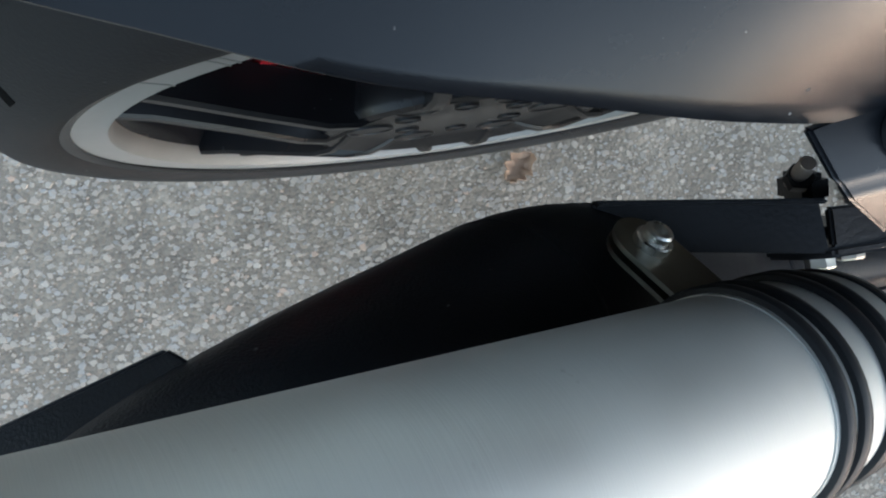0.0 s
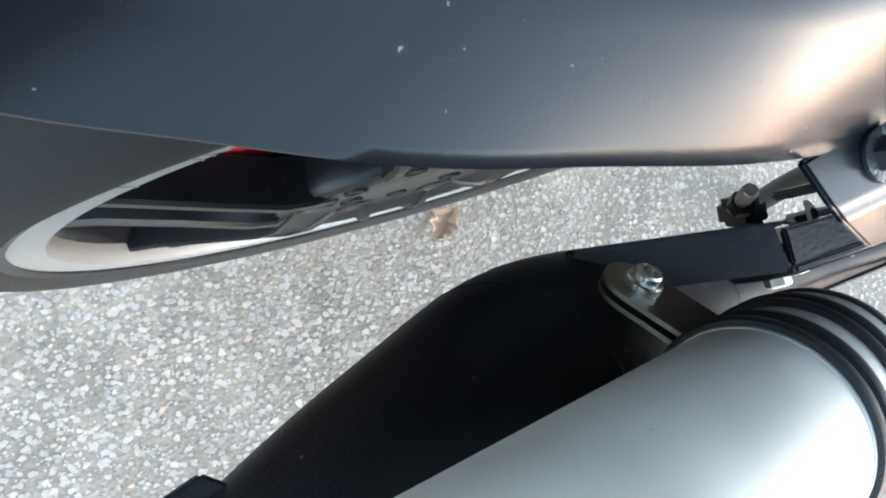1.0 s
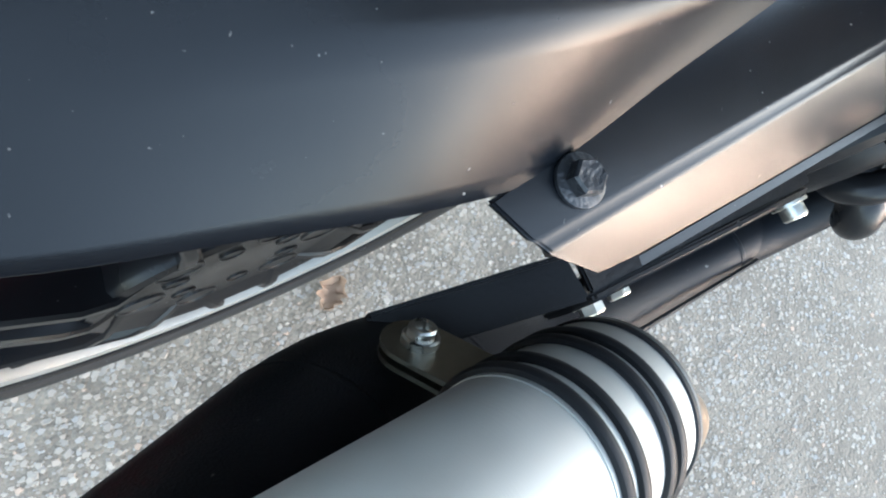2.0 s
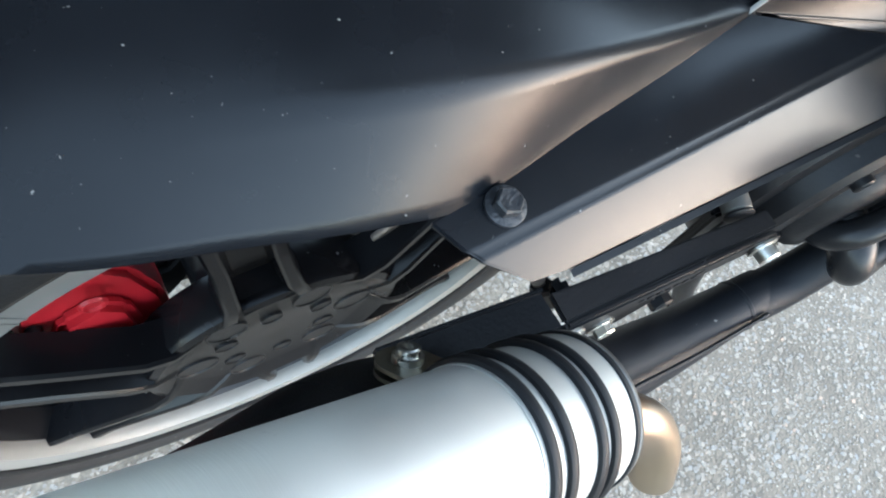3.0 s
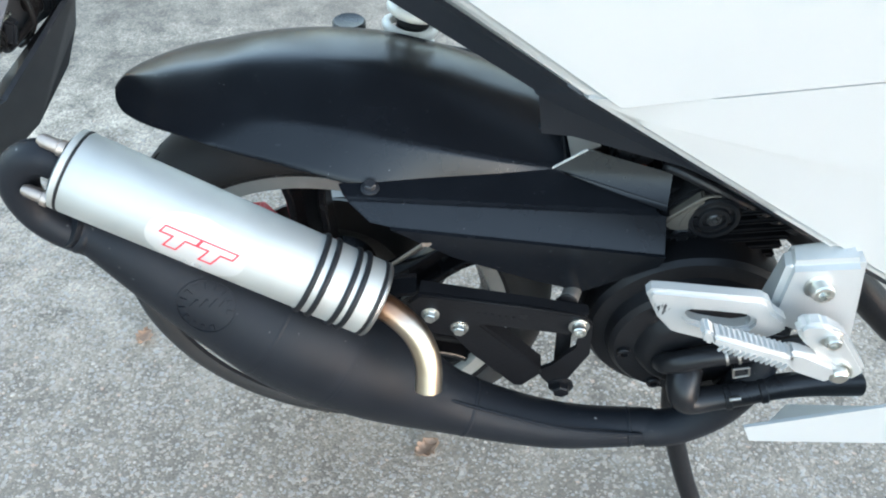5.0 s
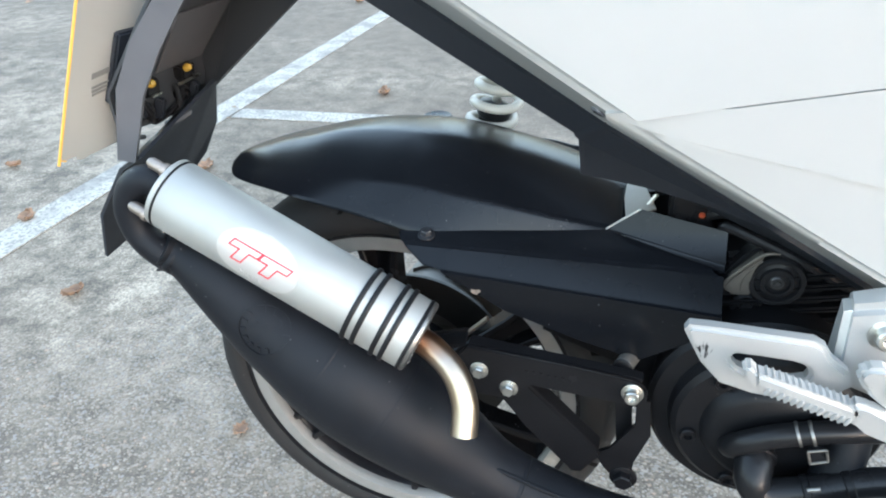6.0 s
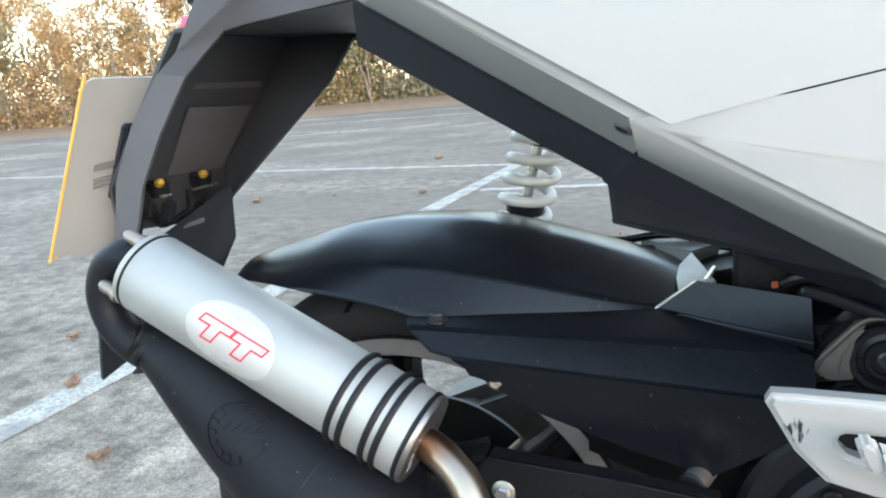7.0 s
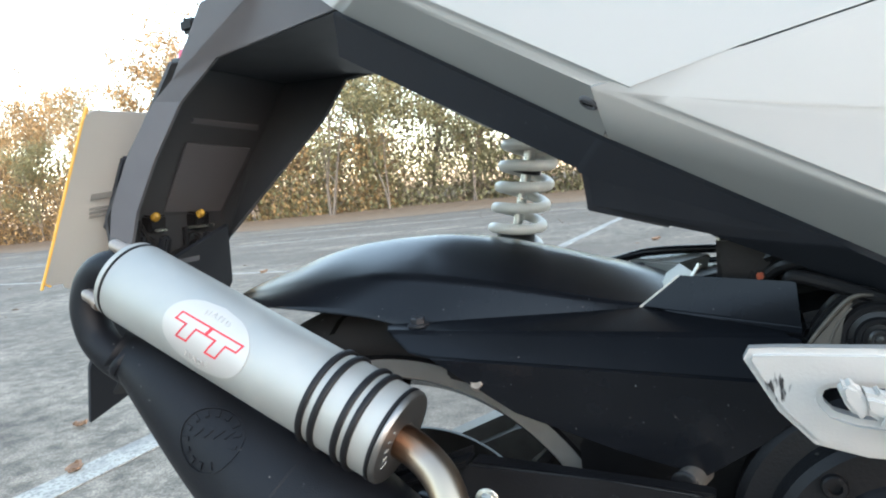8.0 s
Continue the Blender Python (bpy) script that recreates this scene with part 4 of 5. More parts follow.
hexbolt((0.118, -0.1105, 0.379), (-0.25, 0.25, 0.9), 0.0062, bracket, ENGINE, "black locknut", name="nut", washer=False)
stud = part("threaded_stud", rod((0.119, -0.1115, 0.374), (0.1115, -0.1045, 0.396), 0.0034, 14), RUSTY, bracket)
for k in range(6):
    part("thread", rod(Vector((0.1145, -0.1073, 0.3872)).lerp(Vector((0.1116, -0.1046, 0.3957)), k / 6), Vector((0.1145, -0.1073, 0.3872)).lerp(Vector((0.1116, -0.1046, 0.3957)), k / 6 + 0.08), 0.0038, 14), RUSTY, stud)
part("mount_lug", box((0.130, -0.114, 0.366), (0.012, 0.014, 0.028), 0.003, (8, -10, 0)), ENGINE, bracket)
# Bright steel spacer given a dark colour for the cover's shade over it.
part("spacer", rod((0.228, -0.122, 0.410), (0.236, -0.098, 0.410), 0.0080, 24), GREYCAST, bracket, "steel spacer darkened as if in the cover's shade")
# Black cap added to keep the spacer's end dark.
part("spacer_bolt", turned((0.2278, -0.1222, 0.410), (-0.3, -1, 0), [(0, 0.0085), (0.001, 0.0085), (0.0015, 0.0080), (0.002, 0.006), (0.002, 0.001)], 20), ENGINE, bracket)
part("engine_stay", slab([(0.218, 0.405), (0.240, 0.405), (0.238, 0.356), (0.247, 0.298), (0.246, 0.278), (0.233, 0.278), (0.231, 0.300), (0.226, 0.358)], -0.118, -0.112, 0.002), ENGINE, bracket)
for k in range(7):
    x = 0.150 + 0.0062 * k
    part("stamped_bar", box((x, -0.1412, 0.4050 - 0.0005 * k), (0.0028, 0.0008, 0.004 if k % 3 else 0.0025), 0.0002), ENGINE, bracket)
part("spoke_rod", rod((0.0584, -0.04, 0.3440), (0.0930, -0.04, 0.3801), 0.0026), RUSTY, scooter)

# shock absorber
sa, sb = Vector((0.0604, 0.1065, 0.5232)), Vector((0.1060, 0.1055, 0.6905))
sd = (sb - sa).normalized()
sx = sd.cross(Vector((0, 1, 0))).normalized()
shock = part("shock_absorber", rod(sa - sd * 0.02, sa + sd * 0.135, 0.0048, 20), STEEL, scooter, "shock absorber with a cream coil spring")
coil = [sa + sd * (0.0200 * (k - 8) / 24) + 0.0232 * (math.cos(2 * math.pi * k / 24 + 1.57) * sx + math.sin(2 * math.pi * k / 24 + 1.57) * sd.cross(sx)) for k in range(210)]
part("spring", tube(coil, 0.0050, 12, 1), SPRING, shock, "cream painted coil spring")
part("bump_stop", turned(sa + sd * 0.085, sd, [(0, 0.009), (0.001, 0.0135), (0.010, 0.0145), (0.012, 0.0145), (0.013, 0.009)], 28), HOSE, shock, "black rubber bump stop")
part("spring_seat", turned(sa + sd * 0.125, sd, [(0, 0.012), (0.002, 0.026), (0.006, 0.026), (0.008, 0.016), (0.030, 0.016), (0.032, 0.005)], 28), HOSE, shock)
part("damper_body", turned(sa - sd * 0.045, sd, [(0, 0.014), (0.060, 0.014), (0.063, 0.0175), (0.070, 0.0185), (0.076, 0.0175), (0.079, 0.0065)], 28), HOSE, shock)
part("oil_cap", turned((0.003, 0.106, 0.514), (0, 0, 1), [(0, 0.012), (0.012, 0.012), (0.013, 0.0165), (0.021, 0.0165), (0.0225, 0.015), (0.0215, 0.011), (0.0215, 0.002)], 28), HOSE, scooter, "round black cap")
part("hose_arm", tube([(0.01, 0.105, 0.512), (0.06, 0.100, 0.520), (0.13, 0.085, 0.522), (0.160, 0.074, 0.5215), (0.196, 0.062, 0.5293), (0.2456, 0.060, 0.5292), (0.275, 0.050, 0.5285)], 0.0036, 12), GLOSS, scooter, "glossy black tray rim")
part("lower_rim", tube([(0.150, 0.060, 0.516), (0.186, 0.058, 0.5184), (0.212, 0.056, 0.5215), (0.2355, 0.055, 0.5212), (0.275, 0.045, 0.5205)], 0.0026, 10), GLOSS, scooter, "glossy black tray rim")

# ---- bodywork ----
L0, L1, L2, L3 = (0.0237, -0.1149, 0.726), (0.1952, -0.1137, 0.6198), (0.3239, -0.1091, 0.546), (0.5288, -0.1052, 0.4279)
G0, G1, G2, G3 = (0.0665, -0.1604, 0.7278), (0.2123, -0.167, 0.6387), (0.3412, -0.1656, 0.5644), (0.5544, -0.1615, 0.4441)
panel = part("rear_side_panel", facets([[L0, L1, G1, G0], [G0, G1, (0.2734, -0.1671, 0.6526), (0.3435, -0.1654, 0.6660), (0.4776, -0.1616, 0.6900), (0.4791, -0.1605, 0.7974), (0.1498, -0.1580, 0.8242)],
    [L0, G0, (0.1498, -0.1580, 0.8242), (-0.0276, -0.1202, 0.8075), (-0.0237, -0.1158, 0.7672)]], 0.003, 0.005), WHITE, scooter, "white plastic rear side panel", 60)
f_n = (Vector(G1) - Vector(L1)).cross(Vector(L0) - Vector(L1)).normalized()
f_n = f_n if f_n.y < 0 else -f_n
f_at = Vector((0.193, -0.1458, 0.6363))
f_at -= f_n * (f_at - Vector(L1)).dot(f_n)
pin = part("push_fastener", turned(f_at + f_n * 0.0025, f_n, [(-0.003, 0.0060), (-0.0014, 0.0058), (-0.0006, 0.0048), (-0.0008, 0.0040), (-0.0014, 0.0034), (-0.0011, 0.0024), (-0.0008, 0.0005)], 28), HANGER, panel, "dark grey push fastener")
part("slot", box(f_at + f_n * 0.0017, (0.0062, 0.0010, 0.0010), 0.0002, (0, 25, 0)), GROOVE, pin)
front = part("front_side_panel", facets([[(0.1978, -0.1142, 0.6185), L2, G2, (0.2148, -0.1672, 0.6366)], [(0.2148, -0.1672, 0.6366), G2, (0.3582, -0.1642, 0.6070), (0.2391, -0.1690, 0.6325)],
    [(0.2148, -0.1672, 0.6366), (0.2391, -0.1690, 0.6325), (0.3582, -0.1642, 0.6070), (0.4759, -0.1642, 0.5820), (0.4776, -0.1616, 0.6891), (0.3435, -0.1654, 0.6651), (0.2741, -0.167, 0.6517)],
    [L2, L3, G3, G2], [G2, G3, (0.4759, -0.1642, 0.5820), (0.3582, -0.1642, 0.6070)]], 0.003, 0.004), WHITE, scooter, "white plastic front side panel with a pressed crease", 60)
part("panel_gap", facets([
    [(0.1950, -0.1137, 0.6222), (0.2115, -0.1650, 0.6410), (0.2155, -0.1650, 0.6390), (0.1985, -0.1137, 0.6200)],
    [(0.2115, -0.1650, 0.6410), (0.2734, -0.1648, 0.6545), (0.3435, -0.1631, 0.6678), (0.4776, -0.1593, 0.6918), (0.4776, -0.1590, 0.6860), (0.3435, -0.1628, 0.6620), (0.2741, -0.1645, 0.6490), (0.2155, -0.1650, 0.6390)]], 0.0006, 0), GROOVE, front, "dark gap between the panels", 0)
part("seat", loft([[(x, y * (1 if x > 0 else 0.8), z) for y, z in ((-0.125, 0.80), (-0.13, 0.83), (-0.11, 0.855), (0, 0.865), (0.11, 0.855), (0.13, 0.83), (0.125, 0.80))] for x in (-0.05, 0.1, 0.3, 0.5)]), SEAT, scooter, "black vinyl seat")
trim = part("lower_trim", facets([
    [L0, (0.0157, -0.0992, 0.7009), (0.0835, -0.0963, 0.6598), (0.1777, -0.0929, 0.6035), L1],
    [L1, (0.1777, -0.0929, 0.6035), (0.1825, -0.1075, 0.5793), (0.2535, -0.0778, 0.5560), L2],
    [L2, (0.2535, -0.0778, 0.5560), (0.3325, -0.0731, 0.5195), L3]], 0.004, 0.0025), TRIM, scooter, "dark grey plastic lower trim", 50)
part("trim_lip", block([(0.1803, -0.1064, 0.5763), (0.2269, -0.0898, 0.5603), (0.2264, -0.0835, 0.5603), (0.1797, -0.0991, 0.5764), (0.1803, -0.1065, 0.5793), (0.227, -0.0898, 0.5633), (0.2265, -0.0835, 0.5634), (0.1797, -0.0991, 0.5794)], 0.0008), TRIM, trim)
part("inner_trim", facets([[(0.0154, -0.095, 0.7019), (-0.0303, 0.0165, 0.7223), (0.1426, 0.0198, 0.6426), (0.1775, -0.0898, 0.6045), (0.0833, -0.0932, 0.6609)]], 0.003, 0), TRIM, scooter)
part("far_side_panel", facets([[(-0.0850, 0.135, 0.7320), (0.0313, 0.135, 0.6595), (0.1148, 0.135, 0.6181), (0.1344, 0.135, 0.6029), (0.150, 0.135, 0.602), (0.20, 0.135, 0.605), (0.5091, 0.1423, 0.480), (0.5152, 0.1622, 0.8001), (-0.0163, 0.1215, 0.8099)]], 0.003, 0), WHITE, scooter)

firm(panel, front, trim)

# ---- tail and number plate ----
tail = part("tail_unit", facets([
    [(-0.043, -0.1046, 0.7753), (-0.1157, -0.0859, 0.7647), (-0.1539, -0.0864, 0.7104), (-0.1768, -0.0873, 0.6945), (-0.1514, -0.0842, 0.691), (-0.1099, -0.0809, 0.7223), (-0.0894, -0.079, 0.7255), (0.0216, -0.1144, 0.7276), (-0.0239, -0.1143, 0.7657)],
    [(-0.1768, -0.0873, 0.6945), (-0.2138, -0.0857, 0.6565), (-0.2448, -0.0834, 0.6112), (-0.2716, -0.0774, 0.5374), (-0.2533, -0.0755, 0.535), (-0.2359, -0.0769, 0.5713), (-0.2184, -0.0809, 0.6056), (-0.1885, -0.0826, 0.6479), (-0.1514, -0.0842, 0.691)]], 0.004, 0.0015), HANGER, scooter, "grey plastic tail unit with a plate hanger", 50)
firm(tail)
part("tail_top", facets([[(-0.043, -0.1041, 0.7748), (-0.1158, -0.0854, 0.7642), (-0.1286, 0.073, 0.7661), (-0.0591, 0.0941, 0.7773)], [(-0.1158, -0.0854, 0.7642), (-0.1396, -0.0857, 0.7305), (-0.1525, 0.0727, 0.7324), (-0.1286, 0.073, 0.7661)], [(-0.043, -0.1041, 0.7748), (-0.0591, 0.0941, 0.7773), (0.0872, 0.1128, 0.8078), (0.1059, -0.1179, 0.805), (-0.024, -0.1132, 0.7657)]], 0.003, 0), HANGER, tail)
# Roof, face and wall take the darker copy, with the hollow's shade painted in.
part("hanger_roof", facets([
    [(0.0235, -0.1120, 0.7268), (-0.0894, -0.0778, 0.7250), (-0.1099, -0.0795, 0.7218), (-0.1616, -0.0761, 0.7264), (-0.1701, 0.0918, 0.7274), (-0.047, 0.095, 0.7194)]], 0.003, 0), HANGER_SHADED, tail)
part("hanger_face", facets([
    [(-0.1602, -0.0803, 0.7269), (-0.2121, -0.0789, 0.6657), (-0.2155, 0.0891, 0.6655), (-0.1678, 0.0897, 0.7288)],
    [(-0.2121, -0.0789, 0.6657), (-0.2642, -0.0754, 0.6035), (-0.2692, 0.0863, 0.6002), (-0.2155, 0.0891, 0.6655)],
    [(-0.2642, -0.0754, 0.6035), (-0.2652, -0.0731, 0.5628), (-0.2723, 0.0843, 0.5442), (-0.2692, 0.0863, 0.6002)]], 0.003, 0.002), HANGER_SHADED, tail, "inner face of the plate hanger, darkened as shade", 50)
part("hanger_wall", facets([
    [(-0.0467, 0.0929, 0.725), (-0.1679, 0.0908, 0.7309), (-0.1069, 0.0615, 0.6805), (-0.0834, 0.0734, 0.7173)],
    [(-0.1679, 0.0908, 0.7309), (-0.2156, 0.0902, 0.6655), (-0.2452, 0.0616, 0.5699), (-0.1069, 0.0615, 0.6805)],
    [(-0.2156, 0.0902, 0.6655), (-0.2692, 0.0873, 0.6002), (-0.2849, 0.0852, 0.5342), (-0.2711, 0.0897, 0.5238), (-0.2452, 0.0616, 0.5699)]], 0.003, 0.001), HANGER_SHADED, tail)
part("hanger_panel", facets([[(-0.2065, -0.0223, 0.6672), (-0.2113, 0.0755, 0.6640), (-0.2638, 0.0780, 0.6012), (-0.2588, -0.0084, 0.6052)]], 0.0015, 0.0), HANGER, tail)
part("hanger_rib", block([(-0.1959, -0.0280, 0.6836), (-0.1993, 0.0756, 0.6812), (-0.1963, 0.0756, 0.6802), (-0.1929, -0.0280, 0.6826), (-0.1919, -0.0285, 0.6883), (-0.1946, 0.0724, 0.6867), (-0.1916, 0.0724, 0.6857), (-0.1889, -0.0285, 0.6873)], 0.001), HANGER, tail)
for y, z, wide in ((-0.0269, 0.6000, 0.016), (0.0342, 0.5993, 0.038)):
    holder = part("lamp_holder", box((-0.260, y + 0.004, z - 0.005), (0.014, 0.022, 0.016), 0.002, (0, 10, 0)), HOSE, tail)
    part("amber_bulb", turned((-0.254, y, z - 0.001), (0.75, -0.35, 0.25), [(0, 0.0040), (0.004, 0.0046), (0.008, 0.0040), (0.0105, 0.0022), (0.011, 0.0005)], 16), BULB, holder, "amber bulb")
    part("metal_clip", box((-0.252, y + 0.0015 * wide / 0.016 + (0.004 if wide < 0.02 else -0.004), z - 0.0128), (0.004, wide, 0.0022), 0.0008, (0, 20, 1)), STEEL, holder, "bright metal clip")
    part("socket", turned((-0.262, y - 0.008, z - 0.026), (0.9, -0.3, 0.1), [(0, 0.008), (0.008, 0.008), (0.010, 0.006), (0.010, 0.004), (0.007, 0.0035), (0.007, 0.0005)], 20), HOSE, holder)
    part("holder_foot", box((-0.258, y + 0.012, z - 0.030), (0.010, 0.010, 0.022), 0.002, (0, 20, 12)), TRIM, holder)
part("cable_grommet", box((-0.256, -0.0440, 0.5780), (0.010, 0.016, 0.018), 0.003, (0, 15, 10)), TRIM, tail)
part("cable", tube([(-0.2545, -0.0447, 0.5935), (-0.2513, -0.0393, 0.5741), (-0.2611, -0.0237, 0.5581), (-0.2549, 0.0026, 0.5644), (-0.2544, 0.0236, 0.5707)], 0.0030, 8), HOSE, tail)
part("cable", tube([(-0.2499, -0.0499, 0.5984), (-0.2542, -0.0551, 0.5699), (-0.2653, -0.05, 0.5528), (-0.2754, -0.0291, 0.543)], 0.0028, 8), HOSE, tail)
part("cable", tube([(-0.2553, 0.0131, 0.5869), (-0.2512, 0.009, 0.5685), (-0.2594, 0.0047, 0.5533), (-0.2697, 0.0024, 0.5463)], 0.0026, 8), HOSE, tail)
part("fastener_bar", box((-0.250, 0.011, 0.5552), (0.005, 0.039, 0.0072), 0.0010, (0, 20, 2)), HANGER, tail)
part("mudflap", facets([[(-0.2494, -0.0707, 0.5421), (-0.2267, 0.0409, 0.5867), (-0.2452, 0.0616, 0.5699), (-0.2711, 0.0897, 0.5218), (-0.2817, 0.0707, 0.4881), (-0.3044, 0.0232, 0.4473), (-0.3573, -0.048, 0.4006), (-0.3368, -0.0562, 0.4593), (-0.274, -0.0763, 0.5272)]], 0.004, 0), TRIM, tail, "dark plastic mudflap")
part("tail_lamp", turned((-0.1536, -0.0592, 0.731), (-1, -0.1, 0.1), [(0, 0.009), (0.008, 0.0085), (0.012, 0.005), (0.013, 0.001)], 24), LAMP, tail, "red tail lamp lens")
part("indicator_mount", box((-0.1333, -0.0757, 0.7509), (0.016, 0.02, 0.012), 0.003), HOSE, tail)

P_TL, P_BL = Vector((-0.2435, -0.0953, 0.6977)), Vector((-0.2995, -0.1173, 0.5487))
P_W = Vector((0.20, 0.98, -0.02)).normalized()
P_V = (P_TL - P_BL).normalized()
P_H = (P_TL - P_BL).length
outline = [(0.006, 0), (0.001, 0.002), (0, 0.007), (0, P_H - 0.009), (0.003, P_H - 0.002), (0.009, P_H), (0.076, P_H), (0.083, P_H - 0.006), (0.085, 0.006), (0.080, 0.0), (0.032, -0.004), (0.024, -0.006), (0.019, -0.004), (0.016, 0.001)]
bm = bmesh.new()
bm.faces.new([bm.verts.new(P_BL + P_W * a + P_V * b) for a, b in outline])
nplate = part("number_plate", thick(bm, 0.0024), PLATE, scooter, "grey backed number plate with a yellow edge", 0)
P_N = P_W.cross(P_V).normalized()
P_N = P_N if P_N.x > 0 else -P_N
edge = [P_BL + P_W * a + P_V * b for a, b in ((0.006, -0.0006), (-0.0004, 0.003), (-0.0008, 0.008), (-0.0008, P_H - 0.009), (0.0008, P_H - 0.004))]
part("yellow_edge", tube([p - P_N * 0.0012 for p in edge], 0.0014, 10, 2), YELLOW, nplate, "yellow acrylic edge")
for k, (w, h, b) in enumerate(((0.045, 0.0055, 0.076), (0.042, 0.002, 0.0665), (0.044, 0.002, 0.0625), (0.040, 0.002, 0.0585))):
    a0 = 0.021 + 0.001 * k
    q = [P_BL + P_W * (a0 + x * w) + P_V * (b + 0.003 + 0.006 * x + y * h) + P_N * 0.0030 for x, y in ((0, 0), (1, 0), (1, 1), (0, 1))]
    bm = bmesh.new()
    bm.faces.new([bm.verts.new(p) for p in q])
    part("print_bar", thick(bm, 0.0005), PRINT, nplate, "", 0)
part("plate_bracket", block([P_BL + P_W * a + P_V * b + P_N * c for c in (0.0, 0.008) for a, b in ((0.040, 0.05), (0.070, 0.05), (0.070, 0.12), (0.040, 0.12))], 0.002), TRIM, nplate)

# ---- footrest ----
def plate_with_slot(outer, inner, y0, y1, bevel):
    """A plate with a hole: both outlines have the same count and start side by side."""
    rings = [[(x, y0, z) for x, z in outer], [(x, y1, z) for x, z in outer], [(x, y1, z) for x, z in inner], [(x, y0, z) for x, z in inner]]
    bm = loft(rings, loop=True)
    bmesh.ops.recalc_face_normals(bm, faces=bm.faces)
    edges = [e for e in bm.edges if len(e.link_faces) == 2 and e.calc_face_angle() > 1.2]
    bmesh.ops.bevel(bm, geom=edges, offset=bevel, segments=4, affect="EDGES", clamp_overlap=True)
    return bm


rest = part("footrest_hanger", plate_with_slot(
    [(0.2644, 0.5040), (0.2670, 0.5092), (0.2800, 0.5096), (0.3120, 0.5091), (0.3440, 0.5088), (0.3510, 0.5050), (0.3565, 0.4965), (0.3680, 0.4880), (0.3720, 0.4760), (0.3600, 0.4640), (0.3391, 0.4575), (0.3138, 0.4588), (0.2925, 0.4640), (0.2780, 0.4795)],
    [(0.2964, 0.4868), (0.2975, 0.4895), (0.3000, 0.4908), (0.3140, 0.4910), (0.3340, 0.4906), (0.3410, 0.4890), (0.3440, 0.4865), (0.3455, 0.4820), (0.3440, 0.4775), (0.3360, 0.4746), (0.3240, 0.4752), (0.3107, 0.4768), (0.3010, 0.4800), (0.2975, 0.4840)], -0.192, -0.179, 0.0030), scuffed("scuffed silver alloy", (0.2755, -0.192, 0.4905), 0.018), scooter, "silver alloy footrest hanger with a long slot")
part("mount_block", block([(0.362, -0.180, 0.470), (0.432, -0.186, 0.450), (0.432, -0.150, 0.450), (0.362, -0.150, 0.470), (0.3610, -0.172, 0.524), (0.408, -0.178, 0.540), (0.405, -0.154, 0.545), (0.3620, -0.152, 0.529)], 0.005), CAST, rest)
hexbolt((0.3865, -0.1765, 0.5110), (0, -1, 0.12), 0.0075, rest, STEEL, "steel socket bolt", socket=True)
part("pivot_lug", slab([(0.366, 0.500), (0.370, 0.507), (0.382, 0.509), (0.399, 0.500), (0.432, 0.460), (0.426, 0.448), (0.414, 0.452), (0.395, 0.471), (0.374, 0.488)], -0.210, -0.197, 0.003), CAST, rest)
hexbolt((0.392, -0.2095, 0.494), (0, -1, 0.1), 0.0052, rest, STEEL, "steel bolt", socket=True)
peg = part("footpeg", slab([(0.3075, 0.4975), (0.3130, 0.4970), (0.3680, 0.4815), (0.3730, 0.4740), (0.3670, 0.4668), (0.3190, 0.4820), (0.3090, 0.4890)], -0.2185, -0.2045, 0.0025), CAST, scooter, "folded ribbed alloy footpeg")
part("peg_tip", slab([(0.3005, 0.4990), (0.3035, 0.5010), (0.3080, 0.4990), (0.3125, 0.4915), (0.3108, 0.4850), (0.3060, 0.4862), (0.3015, 0.4935)], -0.2165, -0.2035, 0.0025), CAST, peg)
for k in range(13):
    t = k / 12
    edge = Vector((0.3165, -0.2192, 0.4862)).lerp(Vector((0.3655, -0.2192, 0.4718)), t)
    part("rib", box(edge, (0.0020, 0.0026, 0.0062), 0.0007, (0, 28, 0)), CAST, peg)
    top = Vector((0.3150, -0.2115, 0.4966)).lerp(Vector((0.3650, -0.2115, 0.4826)), t)
    part("rib", box(top, (0.0018, 0.0110, 0.0022), 0.0007, (0, 17, 0)), CAST, peg)
part("peg_arm", slab([(0.366, 0.484), (0.378, 0.482), (0.404, 0.470), (0.412, 0.458), (0.402, 0.450), (0.378, 0.462), (0.366, 0.468)], -0.216, -0.2035, 0.003), CAST, peg)
part("pivot_pin", turned((0.410, -0.218, 0.460), (0, 1, 0), [(0, 0.005), (0.002, 0.007), (0.03, 0.007)], 20), STEEL, peg)
part("return_spring", tube([Vector((0.410 + 0.009 * math.cos(k * 0.8), -0.214 + 0.0022 * k, 0.460 + 0.009 * math.sin(k * 0.8))) for k in range(18)], 0.0013, 6, 2), STEEL, peg)

# ---- engine and pipes ----
part("engine_arm", loft([[(x, y0, z0), (x, y1, z0 - 0.005), (x, y1, z1), (x, y0, z1)] for x, y0, y1, z0, z1 in ((0.150, -0.052, 0.02, 0.385, 0.445), (0.20, -0.060, 0.03, 0.372, 0.462), (0.26, -0.070, 0.04, 0.36, 0.475), (0.33, -0.075, 0.05, 0.34, 0.48))]), ENGINE, scooter, "black engine arm casting", 30)
part("crankcase", slab([(0.225, 0.440), (0.315, 0.440), (0.315, 0.290), (0.292, 0.300), (0.262, 0.335), (0.240, 0.360)], -0.085, -0.02, 0.004), ENGINE, scooter, "black crankcase")
EC = Vector((0.343, -0.088, 0.375))
